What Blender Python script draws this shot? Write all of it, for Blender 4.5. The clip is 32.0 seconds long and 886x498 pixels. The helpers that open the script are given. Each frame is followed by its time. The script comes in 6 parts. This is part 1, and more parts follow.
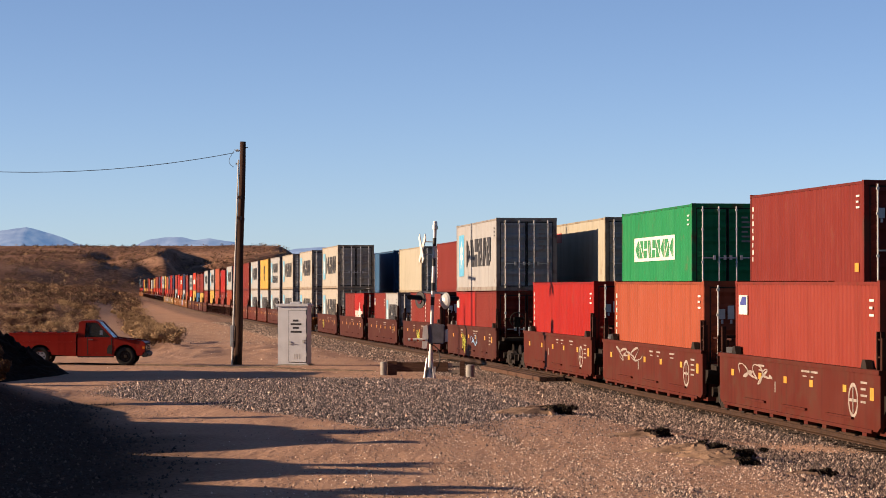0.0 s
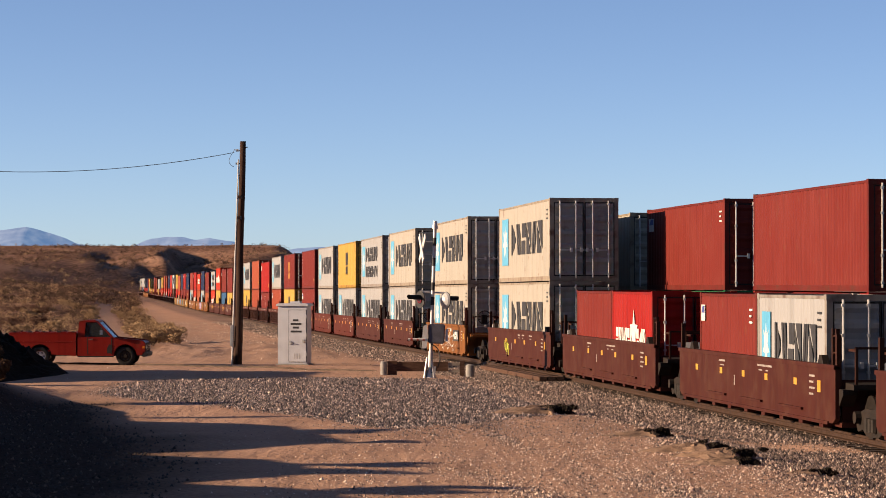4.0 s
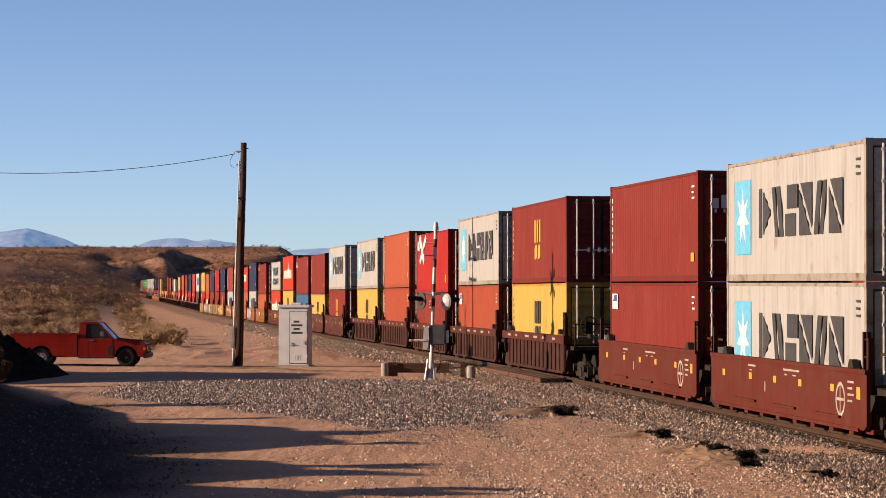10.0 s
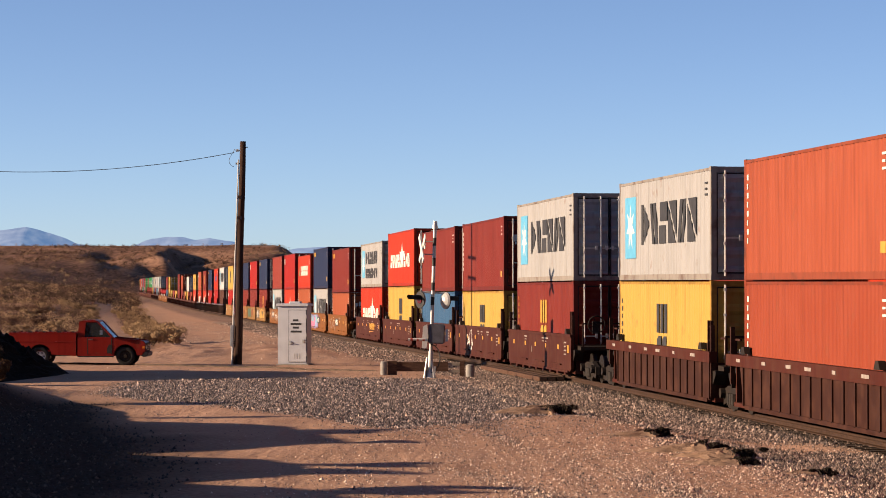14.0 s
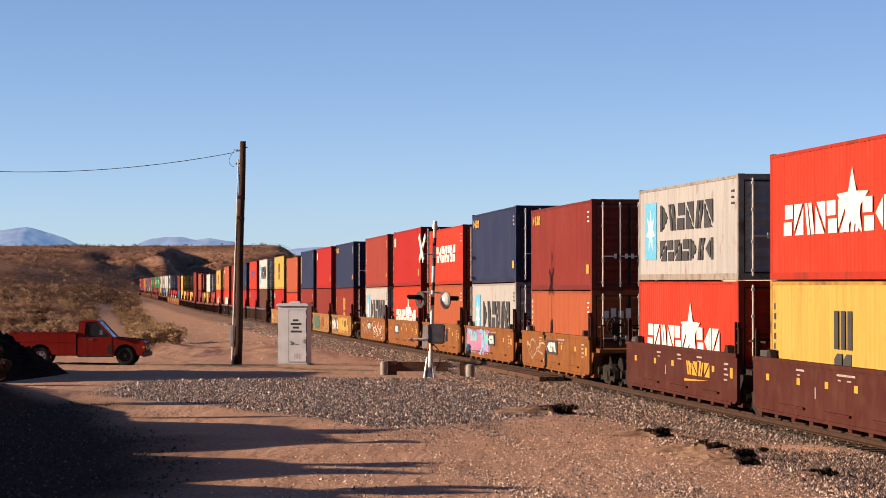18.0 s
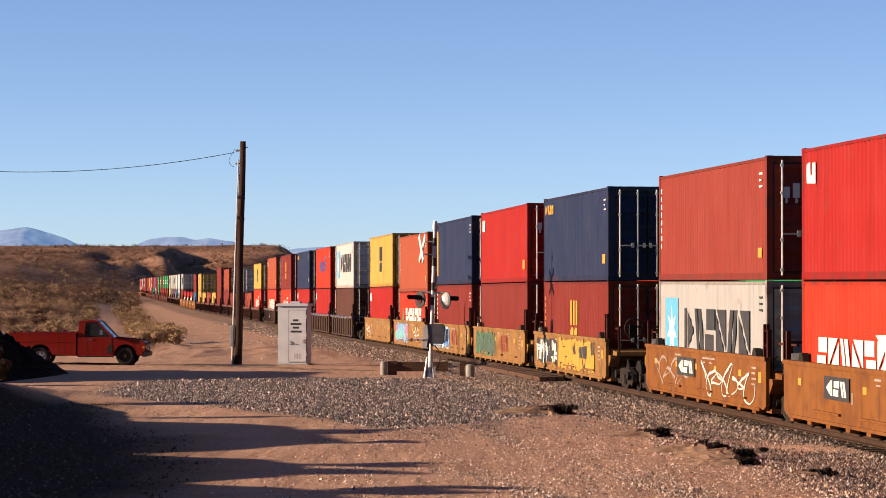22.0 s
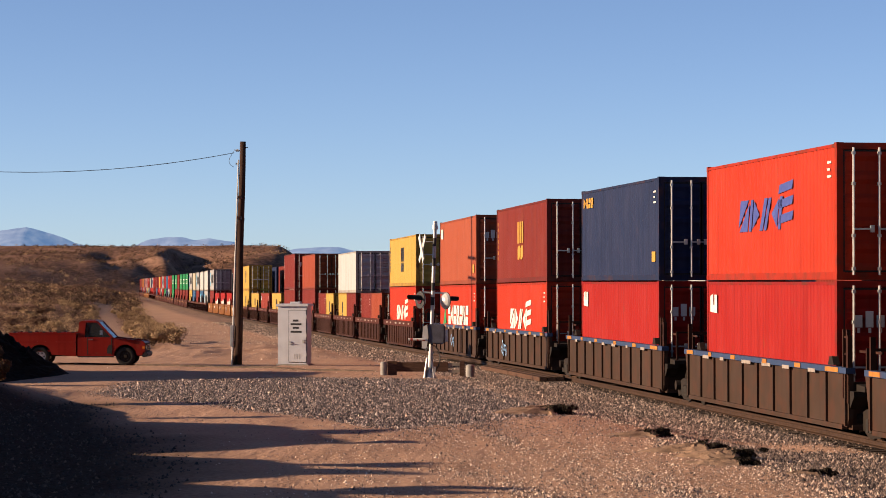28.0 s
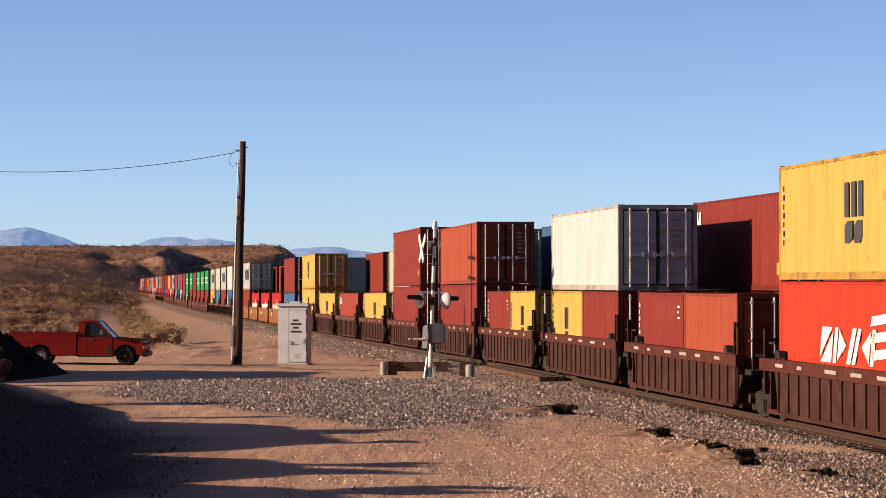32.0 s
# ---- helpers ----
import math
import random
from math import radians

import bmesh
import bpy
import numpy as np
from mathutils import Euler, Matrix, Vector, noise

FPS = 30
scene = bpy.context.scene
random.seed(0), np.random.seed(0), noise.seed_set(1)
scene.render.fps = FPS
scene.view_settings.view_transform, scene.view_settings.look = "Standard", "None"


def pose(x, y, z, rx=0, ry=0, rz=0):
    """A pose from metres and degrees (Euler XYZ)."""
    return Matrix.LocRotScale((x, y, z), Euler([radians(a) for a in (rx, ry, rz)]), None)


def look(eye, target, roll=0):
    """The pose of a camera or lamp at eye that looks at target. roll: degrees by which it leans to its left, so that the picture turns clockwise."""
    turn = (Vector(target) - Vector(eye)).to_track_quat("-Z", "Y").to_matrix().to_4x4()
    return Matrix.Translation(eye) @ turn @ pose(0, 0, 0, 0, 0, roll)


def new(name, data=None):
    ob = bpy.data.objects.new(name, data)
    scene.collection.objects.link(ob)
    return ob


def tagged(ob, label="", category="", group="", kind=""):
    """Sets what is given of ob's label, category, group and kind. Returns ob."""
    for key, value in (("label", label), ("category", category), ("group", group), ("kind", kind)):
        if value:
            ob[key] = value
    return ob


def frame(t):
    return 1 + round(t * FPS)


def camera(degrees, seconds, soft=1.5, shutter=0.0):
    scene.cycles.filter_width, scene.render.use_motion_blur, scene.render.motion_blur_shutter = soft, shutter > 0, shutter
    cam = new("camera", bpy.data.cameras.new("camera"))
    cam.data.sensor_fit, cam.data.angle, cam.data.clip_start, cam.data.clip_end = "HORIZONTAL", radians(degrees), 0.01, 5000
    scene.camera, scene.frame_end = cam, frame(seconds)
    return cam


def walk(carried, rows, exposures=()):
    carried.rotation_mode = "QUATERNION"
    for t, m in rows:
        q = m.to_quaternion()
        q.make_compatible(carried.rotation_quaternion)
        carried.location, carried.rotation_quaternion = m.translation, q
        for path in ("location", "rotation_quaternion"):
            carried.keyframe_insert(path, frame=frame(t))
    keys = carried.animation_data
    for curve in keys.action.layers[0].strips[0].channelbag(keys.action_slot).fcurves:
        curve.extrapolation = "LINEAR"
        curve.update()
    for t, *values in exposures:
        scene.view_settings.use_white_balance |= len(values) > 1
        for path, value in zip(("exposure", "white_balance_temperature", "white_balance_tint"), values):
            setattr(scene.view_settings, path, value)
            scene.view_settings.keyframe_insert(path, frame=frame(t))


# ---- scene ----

from functools import lru_cache

# ------------------------------------------------------------------ camera
EYE_Z = 3.40
DEG_PER_STEP = 0.01238
cam = camera(19.23, 32.0, soft=0.9)


def aim(up, side):
    """The tripod pose with a tiny tilt and turn, in steps of the shake."""
    tilt = 90 + 0.718 + up * DEG_PER_STEP
    return pose(0, 0, EYE_Z, tilt, 0, side * DEG_PER_STEP)


walk(cam, [(0, aim(0.5, 0)), (2.5, aim(0.4, 0)), (3.5, aim(0, 0)), (8, aim(0, 0)), (9, aim(2.6, 0)), (9.6, aim(2.5, 0)),
           (10.1, aim(2.3, 1.6)), (10.7, aim(0.7, 1.6)), (12, aim(0.6, 1.3)), (12.6, aim(0.5, 0)), (14, aim(0.1, 0)),
           (21, aim(0, 0)), (24.5, aim(0.5, 0)), (29.5, aim(0.4, 0)), (30.5, aim(0, 0)), (32, aim(0.2, 0))],
     exposures=[(0, 1.36, 6560, 17), (6, 1.38, 6590, 17), (10, 1.40, 6540, 17), (12.5, 1.47, 6490, 17), (14, 1.41, 6490, 17), (17, 1.49, 6430, 17),
                (18.5, 1.42, 6430, 17), (19.5, 1.40, 6430, 17), (21, 1.50, 6420, 17), (24.5, 1.52, 6410, 17), (26.5, 1.47, 6460, 17), (28, 1.37, 6510, 17),
                (29.5, 1.54, 6410, 17), (31, 1.48, 6410, 17), (32, 1.48, 6410, 17)])

# ------------------------------------------------------------------ light
SUN_ELEV = 14.5
SUN_DIR = Vector((-1.0, -0.138, math.tan(radians(SUN_ELEV)))).normalized()
world = bpy.data.worlds.new("sky")
scene.world = world
world.use_nodes = True
wn = world.node_tree.nodes
sky = wn.new("ShaderNodeTexSky")
sky.sky_type = "NISHITA"
sky.sun_disc = False
sky.sun_elevation = radians(SUN_ELEV)
sky.sun_rotation = radians(262.1)
sky.altitude = 0
sky.air_density, sky.dust_density, sky.ozone_density = 0.46, 0.20, 2.0
wn["Background"].inputs["Strength"].default_value = 0.0560
world.node_tree.links.new(sky.outputs[0], wn["Background"].inputs[0])
sun = new("sun", bpy.data.lights.new("sun", "SUN"))
sun.data.energy, sun.data.angle, sun.data.color = 5.0, radians(0.6), (1.0, 0.75, 0.48)
sun.matrix_world = look(SUN_DIR * 100, (0, 0, 0))


# ------------------------------------------------------------------ materials
def base_mat(name, rough=0.8, metal=0.0):
    m = bpy.data.materials.new(name)
    m.use_nodes = True
    b = m.node_tree.nodes["Principled BSDF"]
    b.inputs["Roughness"].default_value = rough
    b.inputs["Metallic"].default_value = metal
    return m, m.node_tree.nodes, m.node_tree.links, b


def mottled(name, dark, light, scale=3.0, rough=0.8, metal=0.0, bump=0.0, fine=40.0, stretch=(1, 1, 1), spec=0.2):
    """Two-scale noise between two colours, with a fine bump."""
    m, n, l, b = base_mat(name, rough, metal)
    b.inputs["Specular IOR Level"].default_value = spec
    tc, mp = n.new("ShaderNodeTexCoord"), n.new("ShaderNodeMapping")
    mp.inputs["Scale"].default_value = stretch
    l.new(tc.outputs["Object"], mp.inputs[0])
    a, c = n.new("ShaderNodeTexNoise"), n.new("ShaderNodeTexNoise")
    a.inputs["Scale"].default_value, a.inputs["Detail"].default_value = scale, 6
    c.inputs["Scale"].default_value, c.inputs["Detail"].default_value = fine, 4
    l.new(mp.outputs[0], a.inputs["Vector"]), l.new(mp.outputs[0], c.inputs["Vector"])
    mix = n.new("ShaderNodeMath")
    mix.operation = "MULTIPLY_ADD"
    mix.inputs[1].default_value = 0.45
    l.new(c.outputs[0], mix.inputs[0]), l.new(a.outputs[0], mix.inputs[2])
    ramp = n.new("ShaderNodeValToRGB")
    ramp.color_ramp.elements[0].position, ramp.color_ramp.elements[1].position = 0.50, 0.98
    ramp.color_ramp.elements[0].color, ramp.color_ramp.elements[1].color = (*dark, 1), (*light, 1)
    l.new(mix.outputs[0], ramp.inputs[0]), l.new(ramp.outputs[0], b.inputs["Base Color"])
    if bump:
        bp = n.new("ShaderNodeBump")
        bp.inputs["Strength"].default_value = bump
        bp.inputs["Distance"].default_value = 0.03
        l.new(mix.outputs[0], bp.inputs["Height"]), l.new(bp.outputs[0], b.inputs["Normal"])
    return m


PAINT_COLOUR = {}


def paint(name, colour, rust=0.25, rough=0.55, spots=(0.62, 0.72)):
    """Weathered steel paint: faded patches, vertical streaks, rust spots."""
    m, n, l, b = base_mat(name, rough)
    b.inputs["Specular IOR Level"].default_value = 0.10
    tc, oi = n.new("ShaderNodeTexCoord"), n.new("ShaderNodeObjectInfo")
    add = n.new("ShaderNodeVectorMath")
    add.operation = "ADD"
    shift = n.new("ShaderNodeMath")
    shift.operation = "MULTIPLY"
    shift.inputs[1].default_value = 57.0
    l.new(oi.outputs["Random"], shift.inputs[0])
    l.new(tc.outputs["Object"], add.inputs[0]), l.new(shift.outputs[0], add.inputs[1])
    fade, streak, spot = n.new("ShaderNodeTexNoise"), n.new("ShaderNodeTexNoise"), n.new("ShaderNodeTexNoise")
    mp = n.new("ShaderNodeMapping")
    mp.inputs["Scale"].default_value = (5.0, 5.0, 0.35)
    l.new(add.outputs[0], mp.inputs[0])
    fade.inputs["Scale"].default_value, fade.inputs["Detail"].default_value = 0.7, 5
    streak.inputs["Scale"].default_value, streak.inputs["Detail"].default_value = 1.0, 4
    spot.inputs["Scale"].default_value, spot.inputs["Detail"].default_value = 2.2, 8
    l.new(add.outputs[0], fade.inputs["Vector"]), l.new(mp.outputs[0], streak.inputs["Vector"])
    l.new(add.outputs[0], spot.inputs["Vector"])
    c0 = Vector(colour)
    PAINT_COLOUR[name] = colour
    pale = c0 * 1.05 + Vector((0.010, 0.008, 0.007))
    dark = c0 * 0.72

    def ramped(node, lo, hi):
        r = n.new("ShaderNodeMapRange")
        r.inputs["From Min"].default_value, r.inputs["From Max"].default_value = lo, hi
        l.new(node.outputs[0], r.inputs[0])
        return r

    def blend(fac, a, c, amount):
        x = n.new("ShaderNodeMix")
        x.data_type = "RGBA"
        k = n.new("ShaderNodeMath")
        k.operation = "MULTIPLY"
        k.inputs[1].default_value = amount
        l.new(fac.outputs[0], k.inputs[0]), l.new(k.outputs[0], x.inputs["Factor"])
        if isinstance(a, tuple):
            x.inputs["A"].default_value = a
        else:
            l.new(a.outputs["Result"], x.inputs["A"])
        x.inputs["B"].default_value = c
        return x

    x1 = blend(ramped(fade, 0.40, 0.72), (*c0, 1), (*pale, 1), 0.6)
    x2 = blend(ramped(streak, 0.48, 0.75), x1, (*dark, 1), 0.8)
    x3 = blend(ramped(spot, *spots), x2, (0.11, 0.045, 0.024, 1) if spots[0] > 0.6 else (0.052, 0.021, 0.013, 1), rust)
    l.new(x3.outputs["Result"], b.inputs["Base Color"])
    return m


PAINTS = {
    "m": paint("maroon_paint", (0.1030, 0.0125, 0.0085)), "r": paint("red_paint", (0.1876, 0.0073, 0.005)),
    "o": paint("orange_red_paint", (0.2565, 0.0184, 0.0057)), "b": paint("rust_orange_paint", (0.1646, 0.0314, 0.0138)),
    "w": paint("pale_grey_paint", (0.2080, 0.2120, 0.2180), 0.4), "a": paint("aged_cream_grey_paint", (0.2360, 0.2230, 0.1980), 0.5), "c": paint("cream_paint", (0.238, 0.224, 0.1817)),
    "y": paint("yellow_paint", (0.2821, 0.1825, 0.0407), 0.35), "n": paint("navy_paint", (0.0085, 0.015, 0.0440), 0.05),
    "B": paint("blue_paint", (0.0209, 0.0627, 0.1308)), "g": paint("green_paint", (0.0066, 0.1302, 0.0458)),
    "p": paint("faded_red_paint", (0.1417, 0.0215, 0.0138)), "k": paint("brown_paint", (0.0515, 0.0198, 0.0128)),
    "W": paint("white_paint", (0.2688, 0.2779, 0.2846), 0.15), "f": paint("faded_orange_paint", (0.1914, 0.0429, 0.0199)), "O": paint("burnt_orange_paint", (0.1837, 0.0459, 0.0176)),
}
# box frames wear sooner than panels; coloured ones are also darkened for top-rail shade
FRAMES = {}
for _k, _m in PAINTS.items():
    _c = Vector(PAINT_COLOUR[_m.name])
    FRAMES[_k] = paint(_m.name.replace("paint", "frame_paint"), (_c.x * 0.80, _c.y * 0.72, _c.z * 0.64) if _k in "wWcya" else tuple(_c * 0.80), 0.75, 0.6, (0.50, 0.70))
CAR_PAINTS = {
    "S": paint("car_brown_paint", (0.0560, 0.0092, 0.0050), 0.62, 0.7, (0.46, 0.70)), "R": paint("car_ribbed_brown_paint", (0.0400, 0.0085, 0.0050), 0.62, 0.7, (0.46, 0.70)),
    "k": paint("car_grimy_brown_paint", (0.0240, 0.0078, 0.0050), 0.62, 0.7, (0.46, 0.70)),
    "K": paint("car_dark_brown_paint", (0.0360, 0.0080, 0.0053), 0.62, 0.7, (0.46, 0.70)),
    "T": paint("car_orange_paint", (0.1270, 0.0480, 0.0115), 0.62, 0.7, (0.46, 0.70)), "Y": paint("car_yellow_paint", (0.1603, 0.0862, 0.03), 0.62, 0.7, (0.46, 0.70)),
    "D": paint("car_black_paint", (0.0306, 0.018, 0.0127), 0.62, 0.7, (0.46, 0.70)),
}
STEEL = mottled("galvanised_steel", (0.2943, 0.2943, 0.2943), (0.4355, 0.4355, 0.4296), 6, 0.45, 0.2)
DARK = mottled("grimy_dark_steel", (0.0051, 0.0037, 0.0029), (0.0175, 0.011, 0.008), 4, 0.75)
WHEEL = mottled("worn_wheel_steel", (0.0073, 0.0058, 0.0051), (0.0219, 0.0168, 0.0138), 5, 0.55, 0.3)
RUBBERISH = mottled("black_door_rubber", (0.006, 0.006, 0.006), (0.016, 0.015, 0.014), 6, 0.8)
RAILM = mottled("rusty_rail", (0.0194, 0.0106, 0.007), (0.0495, 0.0265, 0.017), 8, 0.65, 0.2)
TIE = mottled("weathered_tie", (0.0247, 0.0176, 0.0142), (0.06, 0.0424, 0.0318), 6, 0.9)
INK = {"d": mottled("dark_lettering", (0.0177, 0.0188, 0.0212), (0.0353, 0.0353, 0.0383), 5, 0.6),
       "w": mottled("white_lettering", (0.3884, 0.3766, 0.3531), (0.4826, 0.4708, 0.4532), 5, 0.6),
       "s": mottled("light_blue_decal", (0.0542, 0.2168, 0.3562), (0.0774, 0.2788, 0.4337), 5, 0.5),
       "u": mottled("blue_lettering", (0.0294, 0.0412, 0.1648), (0.0471, 0.0648, 0.2119), 5, 0.5),
       "e": mottled("green_lettering", (0.0177, 0.1294, 0.0471), (0.0294, 0.1765, 0.0707), 5, 0.5),
       "y": mottled("yellow_lettering", (0.3061, 0.153, 0.0177), (0.3649, 0.2119, 0.0353), 5, 0.5),
       "a": mottled("orange_reflector", (0.22, 0.085, 0.016), (0.30, 0.13, 0.024), 5, 0.5),
       "p": mottled("pink_spray_paint", (0.2943, 0.0765, 0.153), (0.3649, 0.1294, 0.2119), 5, 0.6),
       "t": mottled("pale_blue_spray_paint", (0.05, 0.14, 0.31), (0.20, 0.32, 0.44), 5, 0.6),
       "l": mottled("lime_spray_paint", (0.2707, 0.3061, 0.0294), (0.3531, 0.3649, 0.0589), 5, 0.6),
       "g": mottled("dark_green_spray_paint", (0.0294, 0.053, 0.0412), (0.0589, 0.0883, 0.0648), 5, 0.6),
       "c": mottled("faded_stencil", (0.1412, 0.1177, 0.106), (0.2472, 0.2178, 0.2001), 5, 0.7),
       "v": mottled("violet_spray_paint", (0.13, 0.07, 0.24), (0.22, 0.13, 0.34), 5, 0.6),
       "q": mottled("turquoise_spray_paint", (0.06, 0.24, 0.26), (0.14, 0.34, 0.34), 5, 0.6),
       "k": mottled("strong_blue_spray_paint", (0.018, 0.065, 0.23), (0.04, 0.13, 0.32), 5, 0.6),
       "x": mottled("rust_red_lettering", (0.10, 0.022, 0.010), (0.16, 0.036, 0.016), 5, 0.6),
       "r": mottled("red_lettering", (0.2649, 0.0294, 0.0177), (0.3237, 0.0471, 0.0294), 5, 0.6)}


# ------------------------------------------------------------------ mesh helpers
def box(bm, x0, x1, y0, y1, z0, z1):
    v = [bm.verts.new(p) for p in ((x0, y0, z0), (x1, y0, z0), (x1, y1, z0), (x0, y1, z0),
                                   (x0, y0, z1), (x1, y0, z1), (x1, y1, z1), (x0, y1, z1))]
    for f in ((3, 2, 1, 0), (4, 5, 6, 7), (0, 1, 5, 4), (1, 2, 6, 5), (2, 3, 7, 6), (3, 0, 4, 7)):
        bm.faces.new([v[i] for i in f])


def rod(bm, p0, p1, r0, r1=None, n=8):
    """A round bar from p0 to p1."""
    p0, p1 = Vector(p0), Vector(p1)
    r1 = r0 if r1 is None else r1
    q = (p1 - p0).to_track_quat("Z", "Y").to_matrix()
    rings = [[bm.verts.new(p + q @ Vector((r * math.cos(6.28318 * i / n), r * math.sin(6.28318 * i / n), 0))) for i in range(n)]
             for p, r in ((p0, r0), (p1, r1))]
    for i in range(n):
        j = (i + 1) % n
        bm.faces.new((rings[0][i], rings[0][j], rings[1][j], rings[1][i]))
    bm.faces.new(rings[0][::-1]), bm.faces.new(rings[1])


def slab(bm, pts, y0, y1):
    """A prism over a polygon in x and z, from y0 to y1."""
    a = [bm.verts.new((x, y0, z)) for x, z in pts]
    b = [bm.verts.new((x, y1, z)) for x, z in pts]
    n = len(pts)
    bm.faces.new(a), bm.faces.new(b[::-1])
    for i in range(n):
        j = (i + 1) % n
        bm.faces.new((a[i], b[i], b[j], a[j]))


def ribbon(bm, pts):
    """A sheet strip between two lists of points."""
    a, b = [[bm.verts.new(p) for p in side] for side in pts]
    for i in range(len(a) - 1):
        bm.faces.new((a[i], a[i + 1], b[i + 1], b[i]))


def finish(bm, name, mat, smooth=False, bevel=0.0):
    bmesh.ops.recalc_face_normals(bm, faces=bm.faces)
    if bevel:
        bmesh.ops.bevel(bm, geom=bm.edges[:], offset=bevel, segments=2, affect="EDGES", clamp_overlap=True)
    me = bpy.data.meshes.new(name)
    bm.to_mesh(me)
    bm.free()
    me.materials.append(mat)
    if smooth:
        me.shade_smooth()
    return me


def part(name, bm, mat, parent, label="", smooth=False, bevel=0.0):
    ob = new(name, finish(bm, name, mat, smooth, bevel))
    ob.parent = parent
    return tagged(ob, label)


SHARED = {}
STUFF = ("trade_mark", "code_block", "code_column", "stencil_block", "reflector_strip", "graffiti", "name_mark", "swoosh")


def shared(name, key, mat, maker, parent, m=None, label=""):
    """A part whose mesh is built once for each shape and material."""
    full = (name, key, mat.name)
    if full not in SHARED:
        bm = bmesh.new()
        maker(bm)
        SHARED[full] = finish(bm, name, mat)
    ob = new(name, SHARED[full])
    ob.parent = parent
    if m is not None:
        ob.matrix_basis = m
    if name in STUFF:
        ob["kind"] = "stuff"
    return tagged(ob, label)


def thing(name, m, label, category, group="", kind=""):
    ob = new(name)
    ob.empty_display_size = 0.2
    ob.matrix_basis = m
    return tagged(ob, label, category, group, kind)


# ------------------------------------------------------------------ the line of the track
TAN_A = 0.12573
TILT_A = math.degrees(math.atan(TAN_A))
ZN = (0, 90, 172, 262, 415, 600, 1000, 3000)
ZV = (0, 0, -0.45, -0.80, -1.40, -1.55, -1.90, -1.90)


def track_x(y, side=0.0):
    """Where the track's middle lies at the depth y; side: metres to the right of it."""
    d = max(0.0, y - 110)
    bend = -0.0074 * d * d / (d + 60)
    c = max(0.0, y - 955)
    return 16.47 + side * 1.008 - TAN_A * y + bend + c * c / 1000


def track_z(y):
    return float(np.interp(y, ZN, ZV))


def on_track(y, side, z=0.0):
    """Pose on the track at the depth y; its x axis points down the line to the viewer."""
    ya, yb = y + 6.5, y - 6.5
    a, b = Vector((track_x(ya, side), ya, track_z(ya))), Vector((track_x(yb, side), yb, track_z(yb)))
    fwd = (b - a).normalized()
    left = Vector((0, 0, 1)).cross(fwd).normalized()
    up = fwd.cross(left)
    mid = (a + b) / 2 + up * z
    return Matrix(((fwd.x, left.x, up.x, mid.x), (fwd.y, left.y, up.y, mid.y), (fwd.z, left.z, up.z, mid.z), (0, 0, 0, 1)))


# ------------------------------------------------------------------ containers
HC, STD = 2.896, 2.591
W = 1.219


def corrugate(bm, x0, x1, z0, z1, y, out, pitch=0.28):
    """A folded steel wall in x and z at y; out is the side that it faces."""
    n = max(2, round((x1 - x0) / pitch))
    p = (x1 - x0) / n
    xs, ys = [], []
    for i in range(n):
        for fr, dep in ((0.0, 0), (0.26, 0), (0.5, 1), (0.76, 1)):
            xs.append(x0 + (i + fr) * p), ys.append(y - out * 0.022 * dep)
    xs.append(x1), ys.append(y)
    ribbon(bm, ([(a, b, z0) for a, b in zip(xs, ys)], [(a, b, z1) for a, b in zip(xs, ys)]))


def frame_mesh(bm, hl, h):
    for sx in (-1, 1):
        for sy in (-1, 1):
            box(bm, *sorted((sx * hl, sx * (hl - 0.16))), *sorted((sy * W, sy * (W - 0.14))), 0.0, h)
            for z0, z1 in ((-0.004, 0.12), (h - 0.12, h + 0.006)):
                box(bm, *sorted((sx * (hl + 0.006), sx * (hl - 0.18))), *sorted((sy * (W + 0.006), sy * (W - 0.16))), z0, z1)
    for sy in (-1, 1):
        box(bm, -hl + 0.16, hl - 0.16, *sorted((sy * W, sy * (W - 0.07))), 0.0, 0.16)
        box(bm, -hl + 0.16, hl - 0.16, *sorted((sy * W, sy * (W - 0.06))), h - 0.09, h - 0.02)
    for sx in (-1, 1):
        box(bm, *sorted((sx * hl, sx * (hl - 0.1))), -W + 0.14, W - 0.14, 0.0, 0.15)
        box(bm, *sorted((sx * hl, sx * (hl - 0.1))), -W + 0.14, W - 0.14, h - 0.14, h)
    box(bm, -hl + 0.16, hl - 0.16, -W + 0.07, W - 0.07, 0.05, 0.12)


def roof_mesh(bm, hl, h):
    n = round(hl * 2 / 0.3)
    xs = [-hl + 0.1 + (2 * hl - 0.2) * i / (2 * n) for i in range(2 * n + 1)]
    zs = [h - 0.03 + (0.0 if i % 2 else -0.02) for i in range(2 * n + 1)]
    ribbon(bm, ([(x, -W + 0.04, z) for x, z in zip(xs, zs)], [(x, W - 0.04, z) for x, z in zip(xs, zs)]))


def end_mesh(bm, hl, h, sx):
    """A folded end wall across the container."""
    n = 10
    w = 2 * (W - 0.14)
    pts = []
    for i in range(n):
        for fr, dep in ((0.0, 0), (0.3, 0), (0.5, 1), (0.8, 1)):
            pts.append((sx * (hl - 0.03 - 0.045 * dep), -w / 2 + (i + fr) * w / n))
    pts.append((sx * (hl - 0.03), w / 2))
    ribbon(bm, ([(x, y, 0.15) for x, y in pts], [(x, y, h - 0.14) for x, y in pts]))


